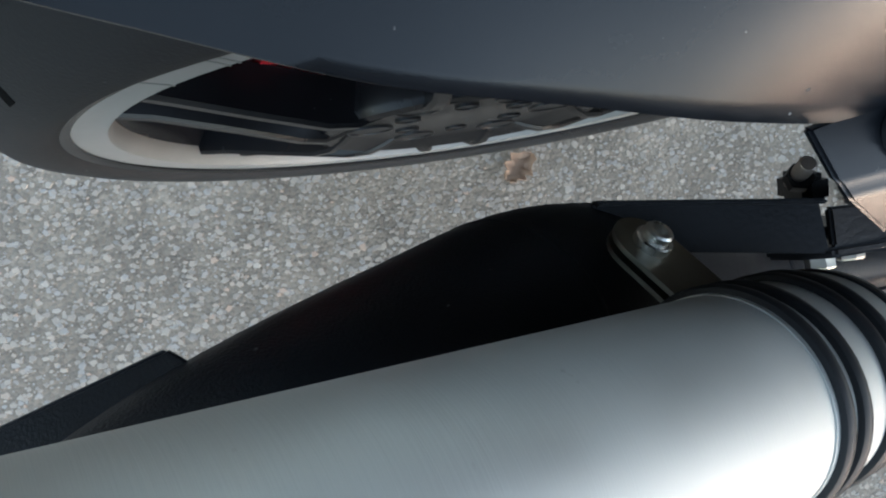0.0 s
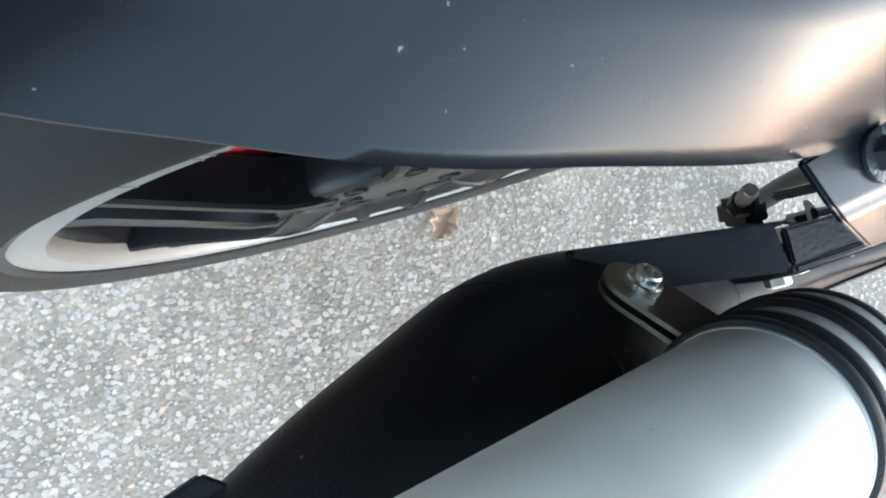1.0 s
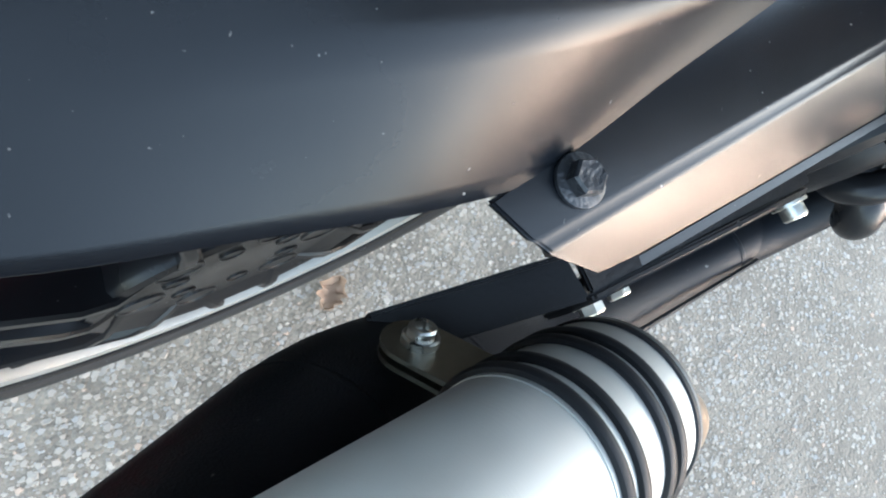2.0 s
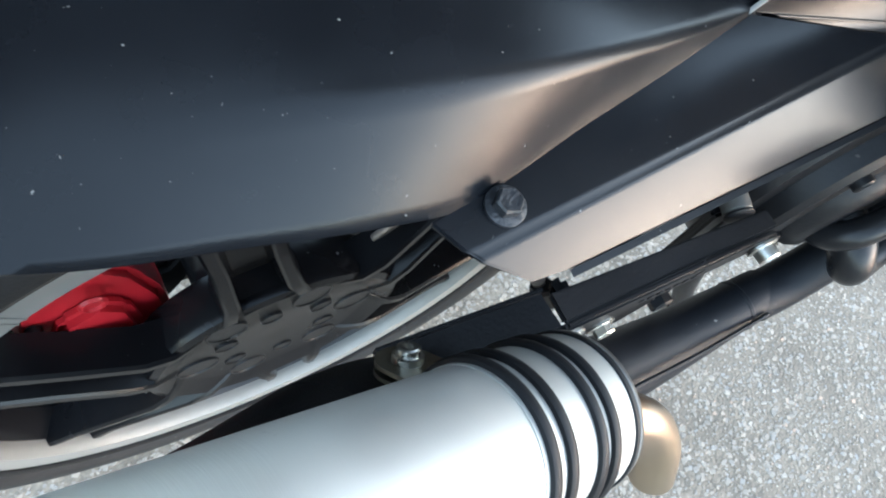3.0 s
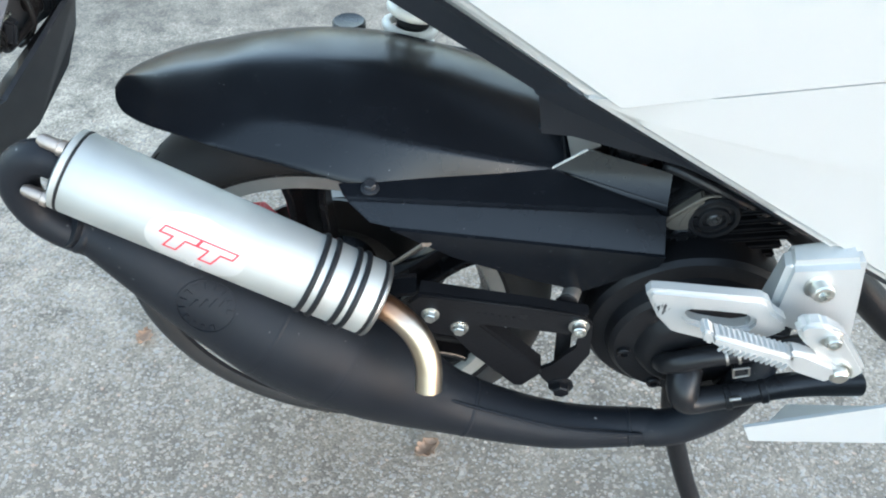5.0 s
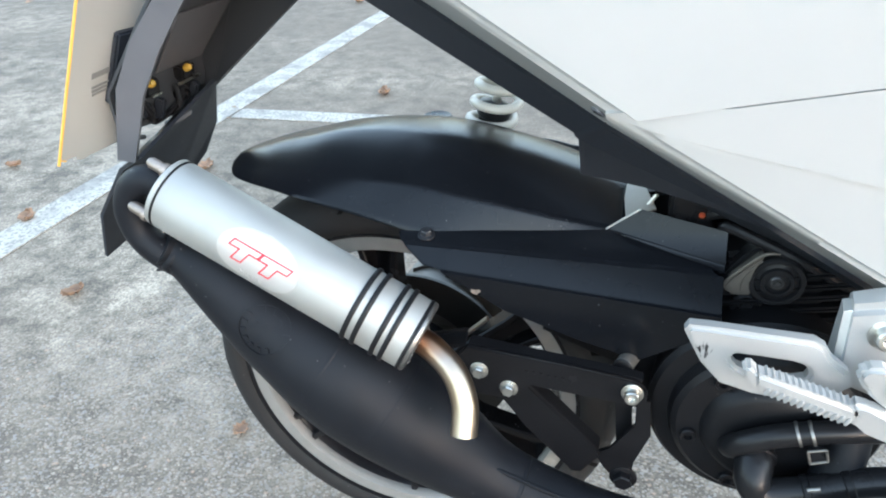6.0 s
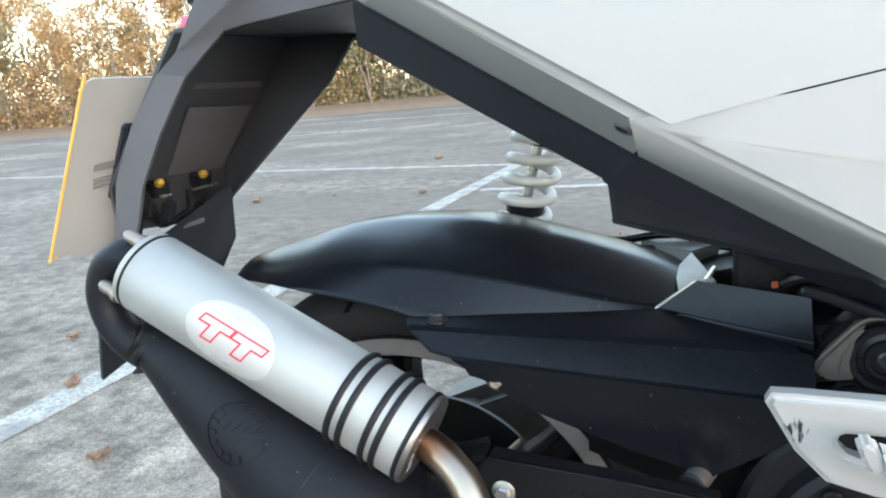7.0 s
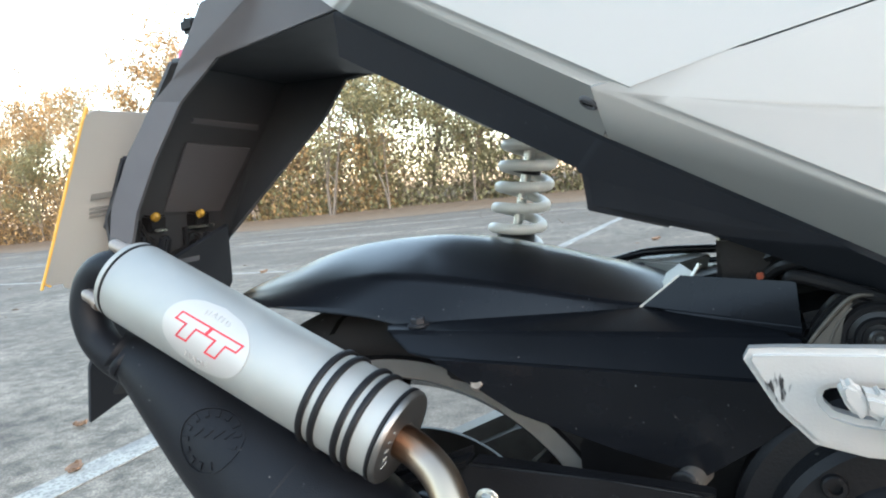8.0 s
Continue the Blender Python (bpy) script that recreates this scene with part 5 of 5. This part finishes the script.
engine = part("engine", turned(EC, (0, -1, 0), [(-0.06, 0.085), (0.010, 0.091), (0.024, 0.092), (0.029, 0.088), (0.031, 0.075), (0.042, 0.0725), (0.046, 0.068), (0.047, 0.050), (0.054, 0.046), (0.058, 0.040), (0.059, 0.002)], 72), ENGINE, scooter, "black engine with a round fan cover")
for a, r in ((194, 0.059), (250, 0.060), (130, 0.060), (310, 0.060)):
    c = EC + Vector((r * math.cos(radians(a)), -0.043, r * math.sin(radians(a))))
    hexbolt(c, (0, -1, 0), 0.0065, engine, ENGINE, washer=True, socket=True)
for k in range(6):
    part("cooling_fin", box((0.34 + 0.002 * k, -0.035, 0.44 + 0.011 * k), (0.12, 0.11, 0.005), 0.002, (0, -12, 0)), ENGINE, engine)
part("cylinder", box((0.345, -0.03, 0.47), (0.09, 0.09, 0.08), 0.006, (0, -12, 0)), ENGINE, engine)
part("engine_lug", slab([(0.296, 0.478), (0.300, 0.492), (0.312, 0.508), (0.325, 0.519), (0.345, 0.516), (0.366, 0.506), (0.374, 0.470), (0.345, 0.456), (0.322, 0.466), (0.308, 0.470)], -0.082, -0.064, 0.002), ENGINE, engine, "black engine mount casting")
part("lug_fin", slab([(0.2965, 0.4800), (0.3020, 0.4900), (0.3200, 0.5120), (0.3235, 0.5115), (0.3165, 0.5000), (0.3140, 0.4870), (0.3190, 0.4760), (0.3080, 0.4740), (0.3020, 0.4755)], -0.0915, -0.081, 0.0012), LUGM, engine, "dirty grey casting fin")
part("fin_edge", tube([(0.2970, -0.089, 0.4830), (0.3080, -0.091, 0.4985), (0.3215, -0.092, 0.5135), (0.3330, -0.091, 0.5150)], [0.0012, 0.0015, 0.0015, 0.0010], 10), LUGM, engine)
part("fin_rib", tube([(0.3105, -0.0905, 0.4760), (0.3100, -0.0915, 0.4860), (0.3150, -0.0915, 0.4990), (0.3220, -0.091, 0.5080)], 0.0008, 8), LUGM, engine)
bush = part("mount_bush", turned((0.3355, -0.082, 0.4890), (0, -1, 0), [(0, 0.0215), (0.007, 0.0215), (0.009, 0.0200), (0.0085, 0.0170), (0.006, 0.0160), (0.007, 0.0130), (0.0095, 0.0120), (0.0095, 0.0095), (0.0075, 0.0088), (0.008, 0.0060), (0.008, 0.0005)], 40), HOSE, engine, "black rubber mount bush")
part("bush_boss", turned((0.3355, -0.089, 0.4890), (0, -1, 0), [(0, 0.0062), (0.002, 0.0060), (0.003, 0.0048), (0.0028, 0.0030), (0.0045, 0.0026), (0.005, 0.0005)], 20), OILY, bush)
part("small_bush", turned((0.3176, -0.078, 0.4616), (0, -1, 0), [(0, 0.0120), (0.008, 0.0120), (0.010, 0.0100), (0.008, 0.0075), (0.008, 0.0050), (0.011, 0.0045), (0.011, 0.0005)], 28), HOSE, engine)
for k in range(4):
    part("hose", tube([(0.262 + 0.01 * k, -0.03 - 0.012 * k, 0.532 - 0.004 * k), (0.30, -0.045 - 0.01 * k, 0.545 - 0.007 * k), (0.35, -0.06 - 0.008 * k, 0.530 - 0.008 * k), (0.42, -0.08, 0.50 - 0.01 * k)], 0.0042, 10), HOSE, engine)
part("carburettor", box((0.325, -0.045, 0.470), (0.035, 0.04, 0.05), 0.006), GREYCAST, engine)
part("coil_box", box((0.2685, -0.033, 0.528), (0.035, 0.035, 0.042), 0.003, (0, 1, 0)), HOSE, engine, "black ignition box")
part("connector", box((0.2767, -0.0510, 0.5222), (0.0046, 0.004, 0.0050), 0.0012, (0, 35, 0)), ORANGE, engine, "orange connector")
for k, (x0, z0, x1, z1, x2, z2) in enumerate(((0.2850, 0.5385, 0.2990, 0.5350, 0.3190, 0.5270), (0.2850, 0.5350, 0.2960, 0.5340, 0.3160, 0.5290), (0.2850, 0.5320, 0.2960, 0.5310, 0.3120, 0.5290), (0.2850, 0.5290, 0.2990, 0.5285, 0.3080, 0.5180), (0.2790, 0.5235, 0.2860, 0.5275, 0.2960, 0.5285))):
    part("wire", tube([(x0, -0.045, z0), (x1, -0.046 - 0.001 * k, z1), (x2, -0.045, z2), (x2 + 0.03, -0.040, z2 - 0.020)], 0.0014, 8), WIRE if k != 1 else HOSE, engine, "grey sheathed wire")
part("grey_cap", turned((0.3330, -0.030, 0.5105), (-0.2, -1, 0.35), [(0, 0.012), (0.014, 0.011), (0.019, 0.007), (0.020, 0.001)], 24), LUGM, engine)
part("bright_fitting", rod((0.2335, -0.036, 0.5195), (0.2400, -0.036, 0.5300), 0.0018, 10), STEEL, engine)
cool = part("coolant_hose", tube([(0.322, -0.130, 0.360), (0.3170, -0.147, 0.3672), (0.3225, -0.1575, 0.3810), (0.3413, -0.160, 0.3950), (0.3598, -0.160, 0.4026), (0.376, -0.159, 0.4072), (0.3951, -0.156, 0.4100), (0.4157, -0.150, 0.4090), (0.46, -0.13, 0.405)], [0.0090, 0.0098, 0.0095, 0.0090, 0.0088, 0.0088, 0.0088, 0.0088, 0.0088], 20), HOSE, scooter, "black rubber coolant hose")
for x, z in ((0.3590, 0.4022), (0.3680, 0.4052)):
    part("hose_clamp", rod((x - 0.0011, -0.160, z - 0.0005), (x + 0.0011, -0.160, z + 0.0004), 0.0097, 24), DULL, cool, "thin steel hose clamp")
rim = [Vector((0.3650, -0.171, 0.3965)), Vector((0.3765, -0.171, 0.4010)), Vector((0.3800, -0.171, 0.3905)), Vector((0.3688, -0.171, 0.3850))]
part("clamp_loop", merge(*[rod(rim[k], rim[(k + 1) % 4], 0.0010, 8) for k in range(4)]), DULL, cool, "square steel clamp loop")
part("clamp_block", block([p + Vector((0, d, 0)) for d in (0.0005, 0.012) for p in rim], 0.0015), HOSE, cool)
low = part("coolant_hose", tube([(0.338, -0.125, 0.372), (0.3345, -0.156, 0.3690), (0.3335, -0.170, 0.3600), (0.3400, -0.174, 0.3500), (0.3600, -0.172, 0.3535), (0.3839, -0.170, 0.3620), (0.4063, -0.168, 0.3715), (0.4350, -0.165, 0.377), (0.48, -0.160, 0.377)], [0.0135, 0.0145, 0.0140, 0.0125, 0.0112, 0.0110, 0.0110, 0.0110, 0.0110], 22), HOSE, scooter, "black rubber coolant hose")
part("elbow_collar", turned((0.3345, -0.154, 0.3692), (-0.05, -1, -0.25), [(0, 0.0150), (0.001, 0.0162), (0.004, 0.0162), (0.005, 0.0148)], 28), ENGINE, low)
part("hose_clamp", rod((0.3690, -0.1715, 0.3565), (0.3745, -0.171, 0.3585), 0.0122, 24), ENGINE, low)
part("hose_clamp", rod((0.3960, -0.169, 0.3672), (0.4020, -0.1685, 0.3697), 0.0122, 24), ENGINE, low)
part("clamp_screw", rod((0.3680, -0.183, 0.3700), (0.3765, -0.183, 0.3735), 0.0020, 12), DULL, low, "steel clamp screw")
floor_panel = part("floor_panel", facets([[(0.379, -0.203, 0.357), (0.390, -0.206, 0.338), (0.62, -0.206, 0.372), (0.62, -0.197, 0.470), (0.455, -0.199, 0.388)], [(0.390, -0.206, 0.338), (0.44, -0.155, 0.320), (0.62, -0.155, 0.34), (0.62, -0.206, 0.372)]], 0.003, 0.004), WHITE, scooter, "white plastic floor panel")
firm(floor_panel)
floor_panel.location = (-0.006, -0.008, 0.016)
stand = part("centre_stand", tube([(0.356, -0.096, 0.30), (0.3719, -0.105, 0.2163), (0.4120, -0.116, 0.1100), (0.456, -0.130, 0.016)], 0.011, 18), ENGINE, scooter, "black centre stand leg")
part("stand_foot", turned((0.459, -0.142, 0.0135), (0, 1, 0), [(0, 0.011), (0.002, 0.013), (0.024, 0.013), (0.026, 0.011)], 20), ENGINE, stand)
part("stand_leg_far", tube([(0.356, 0.096, 0.30), (0.3719, 0.105, 0.2163), (0.4120, 0.116, 0.1100), (0.456, 0.130, 0.016)], 0.011, 18), ENGINE, stand)
part("frame_tube", tube([(0.19, -0.02, 0.62), (0.30, -0.05, 0.56), (0.42, -0.07, 0.47), (0.55, -0.08, 0.36)], 0.016, 18), ENGINE, scooter)
part("under_body", facets([[(0.24, -0.06, 0.575), (0.44, -0.06, 0.490), (0.44, 0.12, 0.490), (0.24, 0.12, 0.575)]], 0.003, 0), TRIM, scooter)

# ---- fallen leaves ----
def leaf_mesh(size, curl):
    rows = []
    for i in range(11):
        t = i / 10
        w = size * 0.36 * math.sin(math.pi * min(1, t * 0.93 + 0.05)) ** 0.8 * (1 + 0.28 * math.sin(i * 2.3))
        rows.append([Vector(((t - 0.5) * size + 0.04 * size * math.sin(7 * s + i), s * w, size * (0.02 + curl * ((t - 0.5) ** 2 + 0.35 * s * s) + 0.05 * math.sin(5 * s + 2.1 * i)))) for s in (-1, -0.66, -0.33, 0, 0.33, 0.66, 1)])
    return thick(loft(rows, closed=False), 0.0006)


leaf_a = tagged(link_mesh("fallen_leaf", leaf_mesh(0.036, 0.55), LEAFM, 60), "curled dry brown leaf lying on asphalt", "leaf", "leaves on the ground")
leaf_a.matrix_world = pose(0.105, -0.062, 0.004, 0, 0, 40)
spots = [(-0.34, 0.08, 0.03), (-1.0, 1.0, 0.06), (-0.72, 1.75, 0.07), (-0.15, 2.2, 0.07), (-1.6, 0.9, 0.05), (-1.9, 1.8, 0.07), (-0.9, 0.35, 0.05), (-1.28, 0.62, 0.05), (0.3, 2.9, 0.07), (-2.6, 3.2, 0.07), (-3.4, 2.5, 0.07), (-1.5, 3.4, 0.07), (0.5, 1.3, 0.06), (-2.1, 5.2, 0.08), (-3.9, 4.8, 0.08), (-0.4, 5.6, 0.08)]
for x, y, s in spots:
    k = s / 0.036
    lf = copy_thing(leaf_a, pose(x, y, 0.003, random.uniform(-8, 8), random.uniform(-8, 8), random.uniform(0, 360)))
    lf.scale = (k, k * random.uniform(0.7, 1.1), k)

# litter further off, and on the verge
def litter(name, count, spread, sizes, material, label):
    v, f = [], []
    for _ in range(count):
        x, y = spread()
        s, a = random.uniform(*sizes), random.uniform(0, 6.28)
        c, q = math.cos(a) * s, math.sin(a) * s
        i = len(v)
        v += [(x - c, y - q, 0.006), (x - q * 0.45, y + c * 0.45, 0.006 + s * 0.3), (x + c, y + q, 0.008), (x + q * 0.45, y - c * 0.45, 0.006 + s * 0.2)]
        f.append((i, i + 1, i + 2, i + 3))
    me = bpy.data.meshes.new(name)
    me.from_pydata(v, [], f)
    me.materials.append(material)
    return tagged(new(name, me), label, "leaves", kind="stuff")


litter("leaf_litter", 1500, lambda: (random.uniform(-22, 14), 1.1 + 22 * random.random() ** 0.7), (0.012, 0.04), LEAFM, "scattered dry leaves on the car park")

# ---- stones of the asphalt near the scooter ----
def aggregate(count):
    v, f = [], []
    rng = np.random.default_rng(4)
    xy = np.c_[rng.uniform(-0.95, 1.0, count), rng.uniform(-0.95, 0.95, count)]
    out = np.hypot((xy[:, 0] - 0.02) / 0.95, xy[:, 1] / 0.92) + 0.10 * np.sin(9 * xy[:, 0]) * np.cos(8 * xy[:, 1])
    xy = xy[out < 0.70 + 0.30 * rng.random(count)]
    sides = 5
    for x, y in xy:
        s = 0.0017 + 0.0036 * rng.random() ** 2.4
        h = rng.uniform(0.0001, 0.0010)
        a = np.sort(rng.uniform(0, 6.283) + (np.arange(sides) + rng.uniform(-0.32, 0.32, sides)) * 6.283 / sides)
        r = s * rng.uniform(0.75, 1.15, sides)
        flat = rng.uniform(0.65, 1.0)
        tip = rng.uniform(-0.16, 0.16, 2)
        i = len(v)
        v += [(x + q * math.cos(b), y + q * math.sin(b) * flat, -0.0004) for q, b in zip(r, a)]
        v += [(x + 0.72 * q * math.cos(b), y + 0.72 * q * math.sin(b) * flat, h + 0.72 * q * (tip[0] * math.cos(b) + tip[1] * math.sin(b))) for q, b in zip(r, a)]
        f.append(tuple(range(i + sides, i + 2 * sides)))
        f += [(i + k, i + (k + 1) % sides, i + sides + (k + 1) % sides, i + sides + k) for k in range(sides)]
    me = bpy.data.meshes.new("aggregate")
    me.from_pydata(v, [], f)
    me.materials.append(STONE)
    return tagged(new("asphalt_aggregate", me), "small grey stones bedded in worn asphalt", "stones", kind="stuff")


aggregate(136000)

# ---- verge and trees ----
tagged(link_mesh("verge", loft([[(x, 17.5 + 0.10 * x + 0.9 * math.sin(x * 0.7), 0.006), (x, 23.0 + 0.10 * x, 0.012), (x, 26.0 + 0.10 * x, 0.25), (x, 60, 1.2)] for x in range(-75, 60, 3)], closed=False), VERGE, 60), "leaf strewn verge along the car park", "verge", kind="structure")


def tree(name, height, seed, leafy, material, label):
    rng = random.Random(seed)
    t = tagged(empty(name), label, "tree", "trees behind the car park")
    bms = []

    def limb(p, d, length, r, depth):
        pts = [p]
        q, dd = Vector(p), Vector(d)
        for _ in range(4):
            dd = (dd + Vector((rng.uniform(-0.2, 0.2), rng.uniform(-0.2, 0.2), rng.uniform(-0.02, 0.16)))).normalized()
            q = q + dd * length / 4
            pts.append(q.copy())
        rr = [r * (1 - 0.17 * k) for k in range(5)]
        bms.append(tube(pts, rr, 4, 1))
        if depth:
            for k in range(3 if depth > 1 else 4):
                i = rng.randint(1, 4)
                a = rng.uniform(0, 6.28)
                side = Vector((math.cos(a), math.sin(a), rng.uniform(0.3, 0.9))).normalized()
                limb(pts[i], (dd * 0.5 + side).normalized(), length * rng.uniform(0.4, 0.6), rr[i] * 0.55, depth - 1)
        tips.extend(pts[1:])

    tips = []
    for _ in range(2):
        limb(Vector((rng.uniform(-0.2, 0.2), rng.uniform(-0.2, 0.2), -0.1)), Vector((rng.uniform(-0.1, 0.1), rng.uniform(-0.1, 0.1), 1)), height * rng.uniform(0.7, 0.95), height * 0.011, 3)
    part("trunk", merge(*bms), BARK, t, "thin bare branching trunk", 60)
    v, f = [], []
    for _ in range(leafy):
        c = rng.choice(tips) + Vector((rng.gauss(0, 0.28), rng.gauss(0, 0.28), rng.gauss(0, 0.22)))
        s = rng.uniform(0.040, 0.090)
        m = pose(*c, rng.uniform(0, 360), rng.uniform(0, 360), rng.uniform(0, 360))
        i = len(v)
        v += [tuple(m @ Vector(q)) for q in ((-s, 0, 0), (0, s * 0.5, 0.01), (s, 0, 0), (0, -s * 0.5, 0.01))]
        f.append((i, i + 1, i + 2, i + 3))
    me = bpy.data.meshes.new("crown")
    me.from_pydata(v, [], f)
    me.materials.append(material)
    crown = new("crown", me)
    crown.parent = t
    return t


kinds = [tree("tree", 7.0, 1, 2800, OLIVE, "slender half bare tree with olive leaves"), tree("tree", 5.0, 2, 5000, GOLDLEAF, "young tree with golden autumn leaves"), tree("tree", 8.0, 3, 2200, SCRUB, "tall nearly bare winter tree"), tree("tree", 4.2, 5, 3800, OLIVE, "low bushy tree with olive leaves")]
rng = random.Random(8)
for k, t in enumerate(kinds):
    t.matrix_world = pose(-14 + 5.0 * k, 25.5, 0.1, 0, 0, 40 * k)
for k in range(74):
    x = -46 + k * 0.95 + rng.uniform(-0.5, 0.5)
    row = k % 3
    y = 24.6 + 0.1 * x + row * 2.2 + rng.uniform(-0.6, 0.6)
    pick = 1 if x < -13.5 and rng.random() < 0.75 else rng.choice((0, 0, 2, 3, 3))
    s = rng.uniform(0.7, 1.15)
    m = copy_thing(kinds[pick], pose(x, y, 0.1, 0, 0, rng.uniform(0, 360)))
    m.scale = (s, s, s)

# Unseen tree ring, added only to darken reflections and hold back the low sun.
for k in range(36):
    a = radians(150 + 240 * k / 36 + rng.uniform(-1.2, 1.2))
    d = 40 + (k % 3) * 2.4 + rng.uniform(-1, 1)
    s = rng.uniform(1.0, 1.35)
    m = copy_thing(kinds[rng.choice((0, 1, 3, 3))], pose(d * math.cos(a) - 2, d * math.sin(a), 0.0, 0, 0, rng.uniform(0, 360)))
    m.scale = (s, s, s)


def thicket(name, count, x0, x1, high, spread, material, label):
    """Tangled leaves and twigs that fill the wood's edge."""
    v, f = [], []
    for _ in range(count):
        x = rng.uniform(x0, x1)
        y = 24.6 + 0.1 * x + abs(rng.gauss(0, spread))
        z = 0.05 + high * rng.random() ** 1.5 * (0.55 + 0.45 * math.sin(x * 0.8 + math.sin(x * 0.37)) ** 2)
        s = rng.uniform(0.045, 0.11)
        m = pose(x, y, z, rng.uniform(0, 360), rng.uniform(0, 360), rng.uniform(0, 360))
        i = len(v)
        v += [tuple(m @ Vector(q)) for q in ((-s, 0, 0), (0, s * 0.45, 0.01), (s, 0, 0), (0, -s * 0.45, 0.01))]
        f.append((i, i + 1, i + 2, i + 3))
    me = bpy.data.meshes.new(name)
    me.from_pydata(v, [], f)
    me.materials.append(material)
    return tagged(new(name, me), label, "undergrowth", kind="stuff")


thicket("undergrowth", 105000, -60, 40, 4.2, 2.6, SCRUB, "tangled brown undergrowth below the trees")
thicket("hedge", 85000, -22, 40, 3.6, 1.8, OLIVE, "olive thicket along the wood's edge")
thicket("golden_thicket", 80000, -60, -12, 5.0, 2.0, GOLDLEAF, "golden autumn thicket along the wood's edge")


def far_hedge(count):
    """An unseen leaf ring behind the walk, added to block the low sky's glow."""
    v, f = [], []
    for _ in range(count):
        a = radians(rng.uniform(150, 392))
        d = 38.5 + abs(rng.gauss(0, 2.2))
        z = 8.2 * rng.random() ** 1.15 * (0.7 + 0.3 * math.sin(a * 37 + math.sin(a * 13)))
        s = rng.uniform(0.10, 0.26)
        m = pose(d * math.cos(a) - 2, d * math.sin(a), z, rng.uniform(0, 360), rng.uniform(0, 360), rng.uniform(0, 360))
        i = len(v)
        v += [tuple(m @ Vector(q)) for q in ((-s, 0, 0), (0, s * 0.5, 0.02), (s, 0, 0), (0, -s * 0.5, 0.02))]
        f.append((i, i + 1, i + 2, i + 3))
    me = bpy.data.meshes.new("far_hedge")
    me.from_pydata(v, [], f)
    me.materials.append(SCRUB)
    return tagged(new("far_hedge", me), "unseen brown leaf screen added to block low sky glow", "undergrowth", kind="stuff")


far_hedge(80000)
